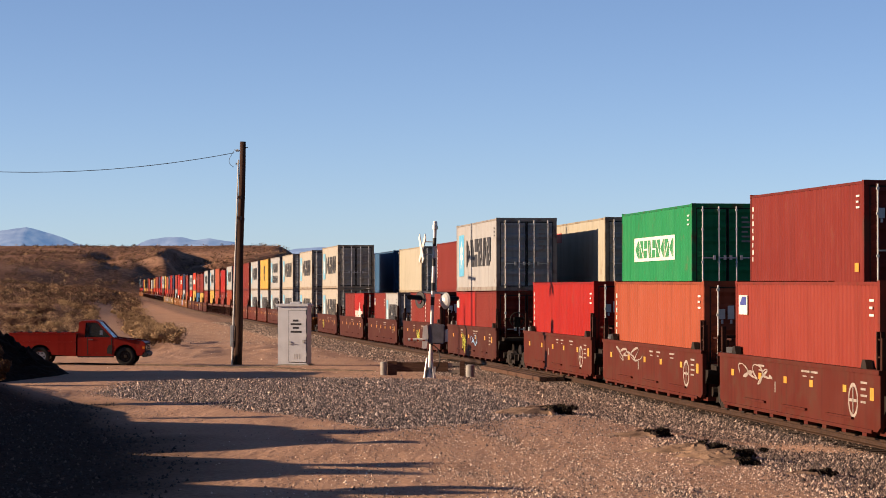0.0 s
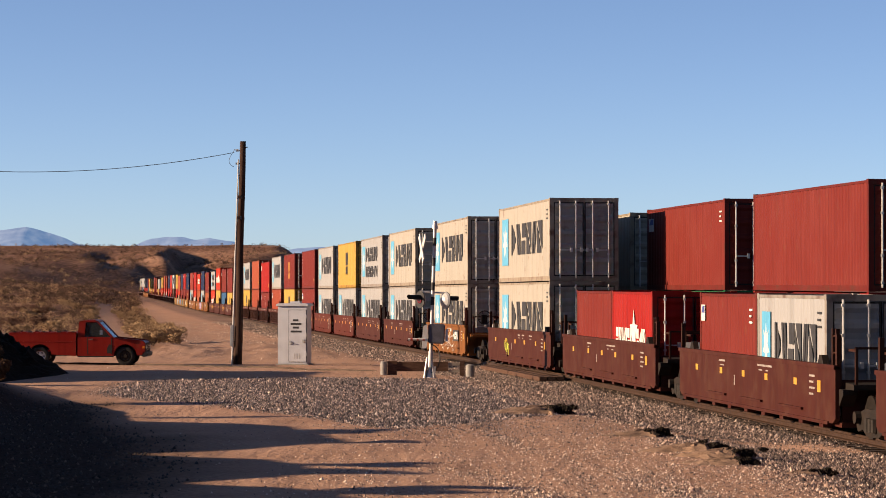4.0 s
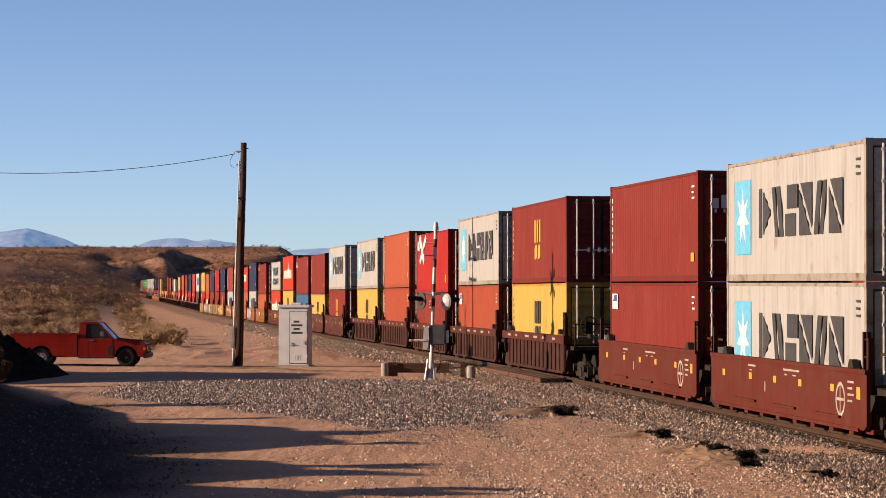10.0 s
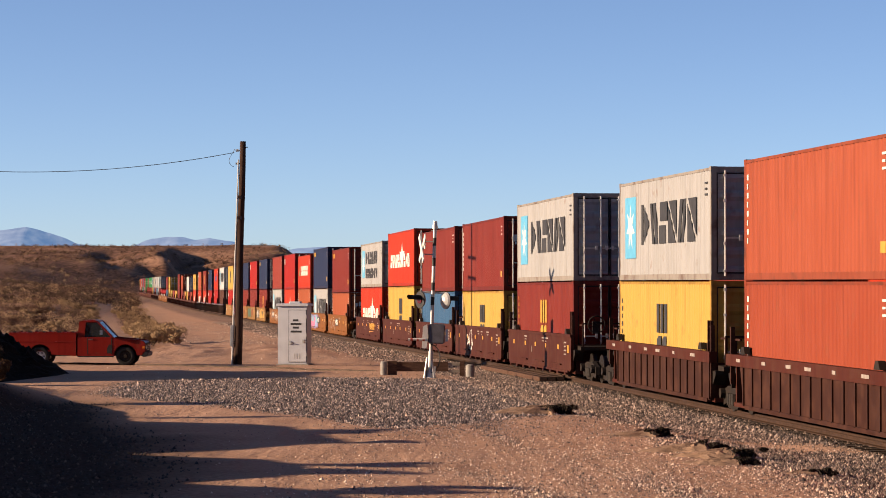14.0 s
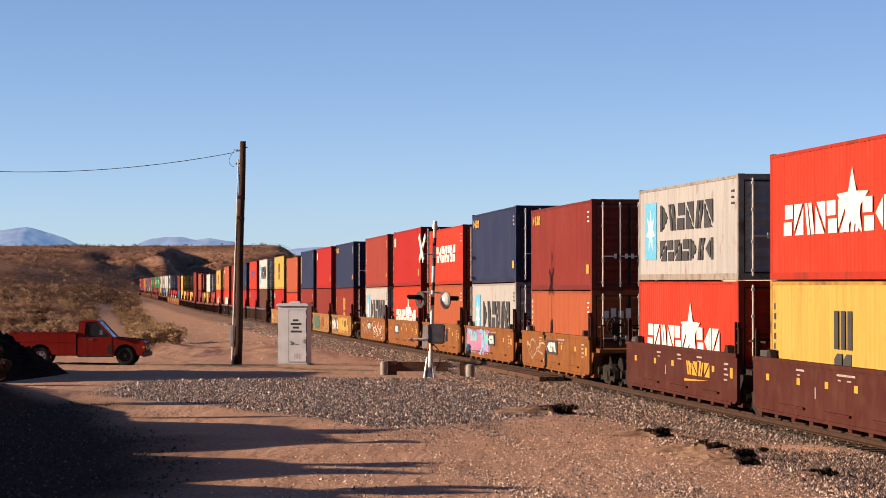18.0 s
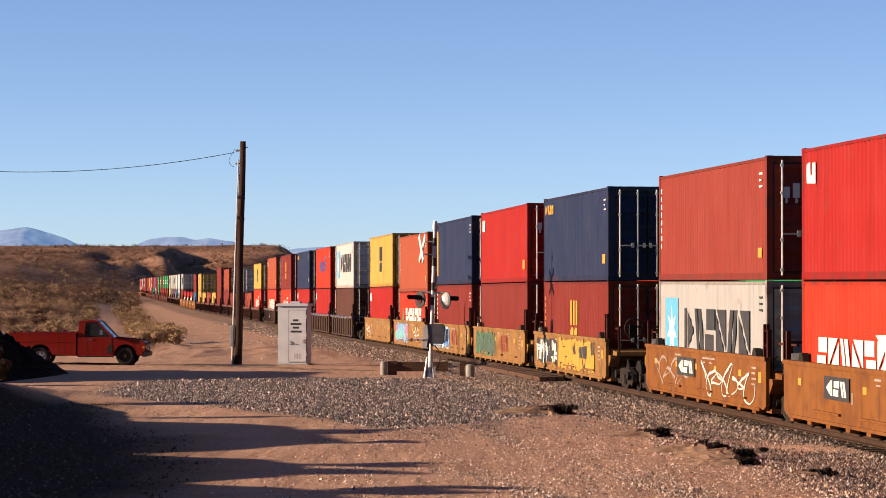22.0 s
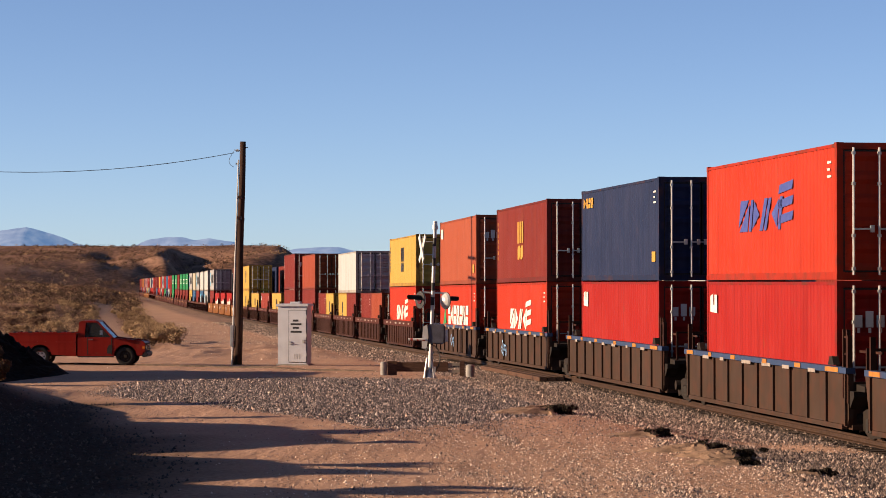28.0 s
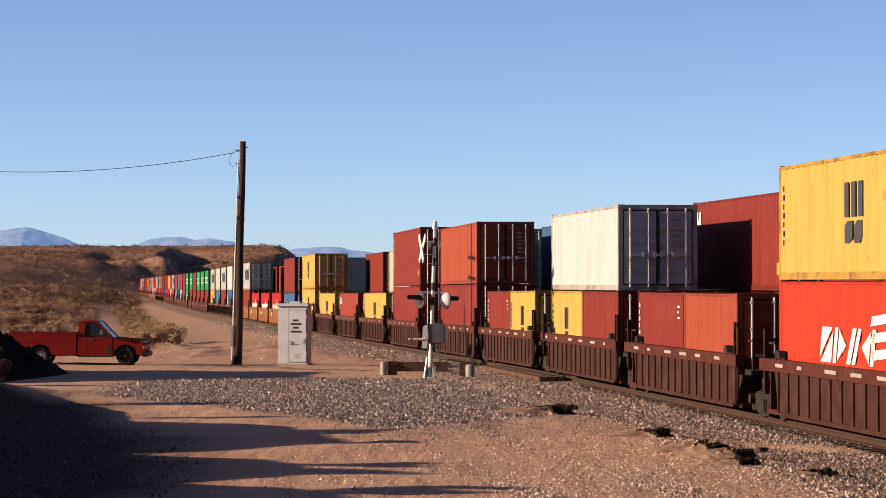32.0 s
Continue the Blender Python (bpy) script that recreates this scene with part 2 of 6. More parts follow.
def door_mesh(bm, hl, h, sy):
    """One door leaf with pressed panels between its ribs."""
    y0, y1 = sorted((sy * 0.012, sy * (W - 0.15)))
    z0, z1 = 0.16, h - 0.15
    x = hl - 0.045
    k = 5
    zs, xs = [z0], [x + 0.026]
    step = (z1 - z0 - 0.14) / k
    for i in range(k):
        z = z0 + step * i
        zs += [z + 0.10, z + 0.19, z + step - 0.10]
        xs += [x + 0.026, x - 0.040, x - 0.028]
        zs.append(z + step), xs.append(x + 0.026)
    zs.append(z1), xs.append(x + 0.026)
    ya, yb = y0 + 0.07, y1 - 0.07
    front = [[bm.verts.new((xx, yy, zz)) for zz, xx in zip(zs, xs)] for yy in (ya, yb)]
    edge = [[bm.verts.new((x + 0.026, yy, zz)) for zz in zs] for yy in (y0, y1)]
    for i in range(len(zs) - 1):
        bm.faces.new((front[0][i], front[1][i], front[1][i + 1], front[0][i + 1]))
        for e, f in zip(edge, front):
            bm.faces.new((e[i], f[i], f[i + 1], e[i + 1]))


def gasket_mesh(bm, hl, h):
    """The black rubber seals round both door leaves."""
    x0, x1 = hl - 0.020, hl - 0.010
    for s in (-1, 1):
        for y in (0.020, W - 0.175):
            box(bm, x0, x1, *sorted((s * y, s * (y + 0.035))), 0.16, h - 0.15)
        for z in (0.16, h - 0.19):
            box(bm, x0, x1, *sorted((s * 0.056, s * (W - 0.18))), z, z + 0.035)


def door_mark(bm, hl, h, n):
    """A short name high on a door, as plain blocks."""
    for i in range(n):
        y0 = -0.84 + i * 0.24
        box(bm, hl + 0.001, hl + 0.007, y0, y0 + 0.17, h * 0.66, h * (0.75 + 0.03 * (i % 2)))
        box(bm, hl + 0.001, hl + 0.007, y0 + 0.06, y0 + 0.12, h * 0.62, h * 0.655)


def rod_mesh(bm, hl, h, y):
    x = hl + 0.025
    rod(bm, (x, y, 0.10), (x, y, h - 0.10), 0.027, n=6)
    for z in (0.2, 0.9, h - 0.9, h - 0.25):
        box(bm, x - 0.05, x + 0.03, y - 0.036, y + 0.036, z, z + 0.06)
    for z in (1.05,):
        s = 1 if y > 0 else -1
        box(bm, x + 0.02, x + 0.045, *sorted((y, y - s * 0.42)), z, z + 0.04)
        box(bm, x - 0.02, x + 0.05, *sorted((y - s * 0.36, y - s * 0.44)), z - 0.05, z + 0.10)


# plain figures of slanted bars, triangles and blocks, each in a unit square
FIGURES = (
    (((0, 0), (0.30, 1), (0.62, 1), (0.32, 0)), ((0.44, 0), (0.74, 1), (1, 1), (0.70, 0))),
    (((0, 0), (0, 1), (0.26, 1), (0.26, 0)), ((0.36, 0.06), (0.36, 0.94), (1, 0.5))),
    (((0, 0.12), (0, 1), (0.90, 1)), ((0.10, 0), (1, 0.88), (1, 0))),
    (((0, 0.54), (0, 1), (0.86, 1), (0.86, 0.54)), ((0.14, 0), (0.14, 0.44), (1, 0.44), (1, 0))))


def glyphs(bm, x0, x1, z0, z1, n, seed, lean=0.0, y=-W - 0.004):
    """A row of plain figures: a trade mark without letters."""
    rnd = random.Random(seed)
    w = (x1 - x0) / n
    last = -1
    for i in range(n):
        last = rnd.choice([j for j in range(len(FIGURES)) if j != last])
        a, wide, flip = x0 + i * w + w * 0.06, w * 0.88, rnd.random() < 0.5
        for piece in FIGURES[last]:
            slab(bm, [(a + wide * (1 - u if flip else u) + lean * v, z0 + (z1 - z0) * v) for u, v in piece], y - 0.004, y + 0.004)


def star(bm, cx, cz, rx, rz, n=7, y=-W - 0.010):
    pts = []
    for i in range(2 * n):
        r = 1.0 if i % 2 == 0 else 0.42
        an = math.pi * i / n + math.pi / 2
        pts.append((cx + rx * r * math.cos(an), cz + rz * r * math.sin(an)))
    c = bm.verts.new((cx, y - 0.003, cz))
    ring = [bm.verts.new((x, y, z)) for x, z in pts]
    for i in range(2 * n):
        bm.faces.new((c, ring[i], ring[(i + 1) % (2 * n)]))
    back = [bm.verts.new((x, y + 0.006, z)) for x, z in pts]
    for i in range(2 * n):
        j = (i + 1) % (2 * n)
        bm.faces.new((ring[i], back[i], back[j], ring[j]))


def patch(bm, x0, x1, z0, z1, y=-W - 0.004):
    box(bm, x0, x1, y - 0.004, y + 0.004, z0, z1)


def id_bars(bm, hl, h):
    """The small lines of code high on the side near the end, as bars."""
    x = hl - 0.75
    for i in range(3):
        patch(bm, x + 0.02, x + 0.34 - 0.1 * (i % 2), h - 0.42 - i * 0.15, h - 0.37 - i * 0.15)


def column(bm, hl, h, x, n, z0, z1):
    for i in range(n):
        z = z0 + (z1 - z0) * i / n
        patch(bm, x, x + (0.15 if i % 2 else 0.10), z, z + (z1 - z0) / n * 0.62)


def logo(code, root, hl, h):
    """Trade marks as plain shapes, in the colours that they have."""
    def add(name, key, ink, maker):
        shared(name, (code, key, round(hl, 2), round(h, 2)), INK[ink], maker, root)

    k = 2 * hl
    X = lambda f: -hl + f * k
    if code in "MS":
        add("light_blue_panel", 0, "s", lambda bm: patch(bm, X(0.075), X(0.205), h * 0.22, h * 0.84))
        add("white_star", 1, "w", lambda bm: star(bm, X(0.14), h * 0.53, k * 0.052, h * 0.24))
        if code == "M":
            add("trade_mark", 2, "d", lambda bm: glyphs(bm, X(0.265), X(0.865), h * 0.35, h * 0.75, 6, 3))
        else:
            add("trade_mark", 3, "d", lambda bm: glyphs(bm, X(0.24), X(0.78), h * 0.52, h * 0.80, 6, 3))
            add("trade_mark", 4, "d", lambda bm: glyphs(bm, X(0.24), X(0.78), h * 0.20, h * 0.42, 7, 5))
        add("code_block", 5, "d", lambda bm: id_bars(bm, hl, h))
    elif code == "E":
        add("white_panel", 0, "w", lambda bm: patch(bm, X(0.2), X(0.78), h * 0.36, h * 0.66))
        add("trade_mark", 1, "e", lambda bm: glyphs(bm, X(0.215), X(0.765), h * 0.40, h * 0.62, 9, 8, y=-W - 0.012))
        add("code_block", 2, "w", lambda bm: id_bars(bm, hl, h))
    elif code in "Yq":
        ink = "d" if code == "Y" else "y"
        add("trade_mark", 0, ink, lambda bm: [patch(bm, X(0.445 + 0.042 * i), X(0.471 + 0.042 * i), h * 0.50, h * 0.78) for i in range(3)])
        add("trade_mark", 1, ink, lambda bm: [slab(bm, [(X(0.447 + 0.058 * i), h * 0.29), (X(0.447 + 0.058 * i), h * 0.43), (X(0.465 + 0.058 * i), h * 0.47), (X(0.494 + 0.058 * i), h * 0.47), (X(0.494 + 0.058 * i), h * 0.33), (X(0.476 + 0.058 * i), h * 0.29)], -W - 0.008, -W) for i in range(2)])
        add("code_block", 2, ink, lambda bm: column(bm, hl, h, X(0.03), 7, h * 0.3, h * 0.85))
    elif code in "Hh":
        add("trade_mark", 0, "u" if code == "H" else "w", lambda bm: glyphs(bm, X(0.28), X(0.62), h * 0.40, h * 0.66, 4, 7, lean=0.22))
        add("swoosh", 1, "u" if code == "H" else "w", lambda bm: [slab(bm, [(X(0.60), h * z), (X(0.70), h * (z + 0.03)), (X(0.71), h * (z + 0.10)), (X(0.61), h * (z + 0.07))], -W - 0.008, -W) for z in (0.44, 0.56, 0.68)])
        add("code_block", 2, "w", lambda bm: id_bars(bm, hl, h))
    elif code == "U":
        add("green_triangle", 0, "e", lambda bm: slab(bm, [(X(0.10), h * 0.38), (X(0.19), h * 0.40), (X(0.165), h * 0.68)], -W - 0.008, -W))
        add("trade_mark", 1, "w", lambda bm: glyphs(bm, X(0.24), X(0.80), h * 0.39, h * 0.68, 7, 9))
        add("code_block", 2, "w", lambda bm: id_bars(bm, hl, h))
    elif code == "G":
        add("trade_mark", 0, "w", lambda bm: glyphs(bm, X(0.10), X(0.84), h * 0.34, h * 0.58, 10, 12))
        add("white_star", 1, "w", lambda bm: star(bm, X(0.56), h * 0.54, k * 0.10, h * 0.26, 5))
    elif code == "K":
        add("trade_mark", 0, "u", lambda bm: glyphs(bm, X(0.22), X(0.78), h * 0.46, h * 0.64, 5, 14))
        add("code_block", 1, "u", lambda bm: (patch(bm, X(0.25), X(0.42), h * 0.3, h * 0.37), patch(bm, X(0.55), X(0.72), h * 0.3, h * 0.37)))
    elif code == "C":
        wide = 0.06 * 12.2 / k
        add("white_emblem", 0, "w", lambda bm: slab(bm, [(X(0.035), h * 0.73), (X(0.035), h * 0.87), (X(0.035 + wide * 0.40), h * 0.89), (X(0.035 + wide * 0.44), h * 0.79), (X(0.035 + wide * 0.62), h * 0.79),
                                                         (X(0.035 + wide * 0.62), h * 0.88), (X(0.035 + wide), h * 0.88), (X(0.035 + wide), h * 0.72)], -W - 0.008, -W))
        add("yellow_label", 1, "y", lambda bm: patch(bm, X(0.91), X(0.95), h * 0.16, h * 0.28))
    elif code == "X":
        add("code_column", 0, "w", lambda bm: column(bm, hl, h, X(0.025), 8, h * 0.30, h * 0.90))
        add("code_block", 1, "w", lambda bm: id_bars(bm, hl, h))
        add("yellow_label", 2, "y", lambda bm: patch(bm, X(0.93), X(0.96), h * 0.18, h * 0.26))
    elif code == "F":
        add("yellow_emblem", 0, "y", lambda bm: glyphs(bm, X(0.03), X(0.17), h * 0.80, h * 0.91, 4, 3))
        add("code_block", 1, "w", lambda bm: id_bars(bm, hl, h))
        add("yellow_label", 2, "y", lambda bm: patch(bm, X(0.92), X(0.96), h * 0.18, h * 0.28))
    elif code == "I":
        add("white_emblem", 0, "w", lambda bm: patch(bm, X(0.03), X(0.10), h * 0.72, h * 0.88))
        add("emblem_mark", 1, "u", lambda bm: slab(bm, [(X(0.038), h * 0.80), (X(0.092), h * 0.80), (X(0.092), h * 0.87), (X(0.06), h * 0.87)], -W - 0.016, -W - 0.008))
        add("code_block", 2, "w", lambda bm: id_bars(bm, hl, h))
    elif code == "R":
        add("red_emblem", 0, "r", lambda bm: patch(bm, X(0.06), X(0.17), h * 0.72, h * 0.86))
    elif code == "L":
        add("code_column", 0, "y", lambda bm: patch(bm, X(0.02), X(0.06), h * 0.14, h * 0.86))
        add("code_block", 1, "w", lambda bm: id_bars(bm, hl, h))


COLOUR_WORDS = {"m": "maroon", "r": "bright red", "o": "orange-red", "b": "rust-orange", "w": "pale grey", "a": "aged cream-grey", "c": "cream", "y": "yellow",
                "n": "navy blue", "B": "mid-blue", "g": "green", "p": "faded red", "k": "brown", "W": "white", "f": "faded orange", "O": "burnt-orange"}
MARK_WORDS = {"M": "blue star panel", "S": "blue star panel", "E": "white name panel", "Y": "black stacked mark",
              "q": "yellow stacked mark", "H": "slanted blue mark", "h": "slanted white mark", "U": "white mark",
              "G": "white star and mark", "K": "dark blue mark", "C": "small white emblem", "X": "white code column", "F": "small yellow emblem",
              "I": "white flag emblem", "L": "yellow strip", "R": "small red emblem", "-": "plain sides"}


def container(spec, hl, h, m, where, rods=True):
    """spec: a colour letter and a mark letter."""
    col, code = spec[0], spec[1]
    mat = PAINTS[col]
    size = "forty-foot" if hl > 5 else "twenty-foot"
    root = thing("shipping_container", m, f"{COLOUR_WORDS[col]} {size} container, {MARK_WORDS[code]}, {where}", "container", "containers of the train")
    key = (round(hl, 2), round(h, 2))
    shared("frame", key, FRAMES[col], lambda bm: frame_mesh(bm, hl, h), root)
    shared("roof_panel", key, mat, lambda bm: roof_mesh(bm, hl, h), root)
    for sy in (-1, 1):
        shared("side_panel", (key, sy), mat, lambda bm: corrugate(bm, -hl + 0.16, hl - 0.16, 0.16, h - 0.09, sy * (W - 0.008), sy), root)
    shared("end_panel", (key, -1), mat, lambda bm: end_mesh(bm, hl, h, -1), root)
    if rods:
        for sy in (-1, 1):
            d = shared("door", (key, sy), mat, lambda bm: door_mesh(bm, hl, h, sy), root)
            for y in (0.30, 0.86):
                shared("lock_rod", (key, sy * y), STEEL, lambda bm: rod_mesh(bm, hl, h, sy * y), d, label="galvanised lock rod")
        shared("door_seal", key, RUBBERISH, lambda bm: gasket_mesh(bm, hl, h), root, label="black rubber door seal")
        if code in "XC" and col in "mrbfpO":
            shared("trade_mark", (key, code, "door"), INK["w"], lambda bm: door_mark(bm, hl, h, 3 if code == "C" else 4), root)
        shared("code_block", (key, "door"), INK["c"], lambda bm: [box(bm, hl + 0.002, hl + 0.008, 0.48, 0.48 + 0.22 + 0.05 * (i % 3), h - 0.5 - i * 0.16, h - 0.44 - i * 0.16) for i in range(6)], root)
    else:
        shared("end_panel", (key, 1), mat, lambda bm: end_mesh(bm, hl, h, 1), root)
    if code != "-":
        logo(code, root, hl, h)
    return root


# ------------------------------------------------------------------ well cars
def sill_smooth(bm, sy, hl):
    y0, y1 = sorted((sy * 1.34, sy * 1.44))
    slab(bm, [(-hl, 0.54), (-hl + 0.22, 0.44), (hl - 0.22, 0.44), (hl, 0.54), (hl, 1.63), (-hl, 1.63)], y0, y1)
    for z0, z1 in ((1.57, 1.66), (0.40, 0.47)):
        box(bm, -hl + (0.5 if z0 < 1 else 0), hl - (0.5 if z0 < 1 else 0), *sorted((sy * 1.32, sy * 1.475)), z0, z1)
    for x in (-4.2, -0.6, 3.0):
        box(bm, x, x + 2.0, *sorted((sy * 1.42, sy * 1.50)), 0.62, 0.665)
    n = 9
    for i in range(n):
        x = -hl + 0.9 + (2 * hl - 1.8) * i / (n - 1)
        box(bm, x - 0.16, x + 0.16, *sorted((sy * 1.30, sy * 1.50)), 0.33, 0.40)


def sill_ribbed(bm, sy, hl, n=15, web=1.36):
    y0, y1 = sorted((sy * 1.28, sy * web))
    back = -hl + (1.35 if n == 15 else 0.0)
    slab(bm, [(back - 0.35, 1.54), (back, 0.55), (back + 0.12, 0.42), (hl - 0.1, 0.42), (hl, 0.6), (hl, 1.54)], y0, y1)
    box(bm, back + 0.3, hl - 0.3, *sorted((sy * 1.30, sy * 1.44)), 0.36, 0.46)
    for i in range(n):
        x = back + 0.12 + (hl - back - 0.24) * i / (n - 1)
        slab(bm, [(x - 0.045, 0.44), (x + 0.045, 0.44), (x + 0.035, 1.50), (x - 0.035, 1.50)], *sorted((sy * (web - 0.01), sy * 1.44)))


def chord(bm, sy, hl, z0=1.36):
    box(bm, -hl - 0.1, hl + 0.1, *sorted((sy * 1.28, sy * 1.475)), z0, 1.64)


def well_floor(bm, hl):
    box(bm, -hl, hl, -1.30, 1.30, 0.36, 0.46)
    for s in (-1, 1):
        box(bm, *sorted((s * (hl - 0.06), s * (hl - 0.18))), -1.27, 1.27, 0.46, 1.35)


def end_frame(bm, s, hl, hp):
    """The centre sill and platform over the bogie at one end."""
    box(bm, *sorted((s * (hl - 0.05), s * hp)), -0.36, 0.36, 0.80, 1.16)
    slab(bm, [(s * hl, 1.16), (s * (hl + 0.62), 1.16), (s * (hl + 0.62), 1.27), (s * hl, 1.30)], -1.22, 1.22)
    for sy in (-1, 1):
        slab(bm, [(s * hl, 0.80), (s * (hl + 0.30), 1.05), (s * (hl + 0.30), 1.16), (s * hl, 1.16)], *sorted((sy * 1.05, sy * 1.36)))


def end_post(bm, s, hl):
    """Upright posts and the crossing rail at a car's end."""
    for sy in (-1, 1):
        box(bm, s * (hl - 0.06) - 0.05, s * (hl - 0.06) + 0.05, *sorted((sy * 1.30, sy * 1.40)), 0.9, 2.30)
        box(bm, s * (hl + 0.50) - 0.03, s * (hl + 0.50) + 0.03, *sorted((sy * 1.10, sy * 1.16)), 1.25, 2.05)
        box(bm, *sorted((s * (hl - 0.06), s * (hl + 0.50))), *sorted((sy * 1.11, sy * 1.15)), 1.95, 2.0)
    box(bm, s * (hl + 0.50) - 0.02, s * (hl + 0.50) + 0.02, -1.12, 1.12, 2.0, 2.05)


def brake_wheel(bm, hl):
    x = hl + 0.60
    for i in range(16):
        a0, a1 = 6.28318 * i / 16, 6.28318 * (i + 1) / 16
        rod(bm, (x, -0.7 + 0.28 * math.cos(a0), 2.0 + 0.28 * math.sin(a0)), (x, -0.7 + 0.28 * math.cos(a1), 2.0 + 0.28 * math.sin(a1)), 0.022, n=5)
    for i in range(4):
        an = 0.4 + 1.5708 * i
        rod(bm, (x, -0.7, 2.0), (x, -0.7 + 0.28 * math.cos(an), 2.0 + 0.28 * math.sin(an)), 0.015, n=5)
    box(bm, x - 0.16, x - 0.02, -0.82, -0.58, 1.7, 2.1)


def stanchion(bm, x, sy):
    y = sy * 1.36
    for dx in (-0.14, 0.14):
        box(bm, x + dx - 0.035, x + dx + 0.035, y - 0.04, y + 0.04, 1.0, 2.42)
    for z in (1.2, 1.55, 1.9, 2.25):
        box(bm, x - 0.14, x + 0.14, y - 0.02, y + 0.02, z, z + 0.03)


def guide(bm, x, sy):
    slab(bm, [(x - 0.22, 1.66), (x + 0.22, 1.66), (x + 0.1, 1.84), (x - 0.1, 1.84)], *sorted((sy * 1.26, sy * 1.40)))


def bogie_side(bm, sy):
    y0, y1 = sorted((sy * 0.93, sy * 1.08))
    slab(bm, [(-1.15, 0.42), (-1.05, 0.30), (-0.70, 0.36), (-0.42, 0.24), (0.42, 0.24), (0.70, 0.36), (1.05, 0.30), (1.15, 0.42),
              (1.10, 0.66), (0.5, 0.80), (-0.5, 0.80), (-1.10, 0.66)], y0, y1)
    for x in (-0.9, 0.9):
        rod(bm, (x, sy * 1.08, 0.60), (x, sy * 1.20, 0.60), 0.13, n=10)


def springs(bm, sy):
    for x in (-0.22, 0.0, 0.22):
        rod(bm, (x, sy * 1.10, 0.34), (x, sy * 1.10, 0.62), 0.085, n=8)


def wheel_mesh(bm):
    rod(bm, (0, -0.06, 0), (0, 0.06, 0), 0.42, n=20)
    rod(bm, (0, 0.06, 0), (0, 0.09, 0), 0.455, n=20)
    rod(bm, (0, -0.10, 0), (0, -0.06, 0), 0.13, n=10)


def bogie(root, x):
    b = shared("bogie", "bolster", DARK, lambda bm: (box(bm, -0.22, 0.22, -1.0, 1.0, 0.50, 0.82), rod(bm, (-0.9, -0.8, 0.60), (-0.9, 0.8, 0.60), 0.08), rod(bm, (0.9, -0.8, 0.60), (0.9, 0.8, 0.60), 0.08)), root, pose(x, 0, 0), "grimy freight bogie")
    for sy in (-1, 1):
        shared("side_frame", sy, DARK, lambda bm: bogie_side(bm, sy), b)
        shared("spring_nest", sy, WHEEL, lambda bm: springs(bm, sy), b)
        for wx in (-0.9, 0.9):
            shared("wheel", sy, WHEEL, wheel_mesh, b, pose(wx, sy * 0.76, 0.60, 0, 0, 0 if sy > 0 else 180))


CAR_WORDS = {"S": "brown smooth-sided", "R": "brown rib-sided", "T": "orange smooth-sided graffitied", "Y": "yellow smooth-sided graffitied", "D": "black rib-sided with blue top chord"}
BLUE_CHORD = paint("chord_blue_paint", (0.023, 0.0398, 0.0881), 0.5)


def is_red(seed):
    """The brown cars in redder paint, with a round emblem."""
    return 45 < seed < 100 or 255 < seed < 300


PLATES = {488: (0.3, 2.1), 534: (-2.6, -0.5), 472: (-1.2, 0.9), 208: (3.0, 4.8)}
RED_MARKS = {569: (0.6, 2.9), 584: (0.8, 3.1)}


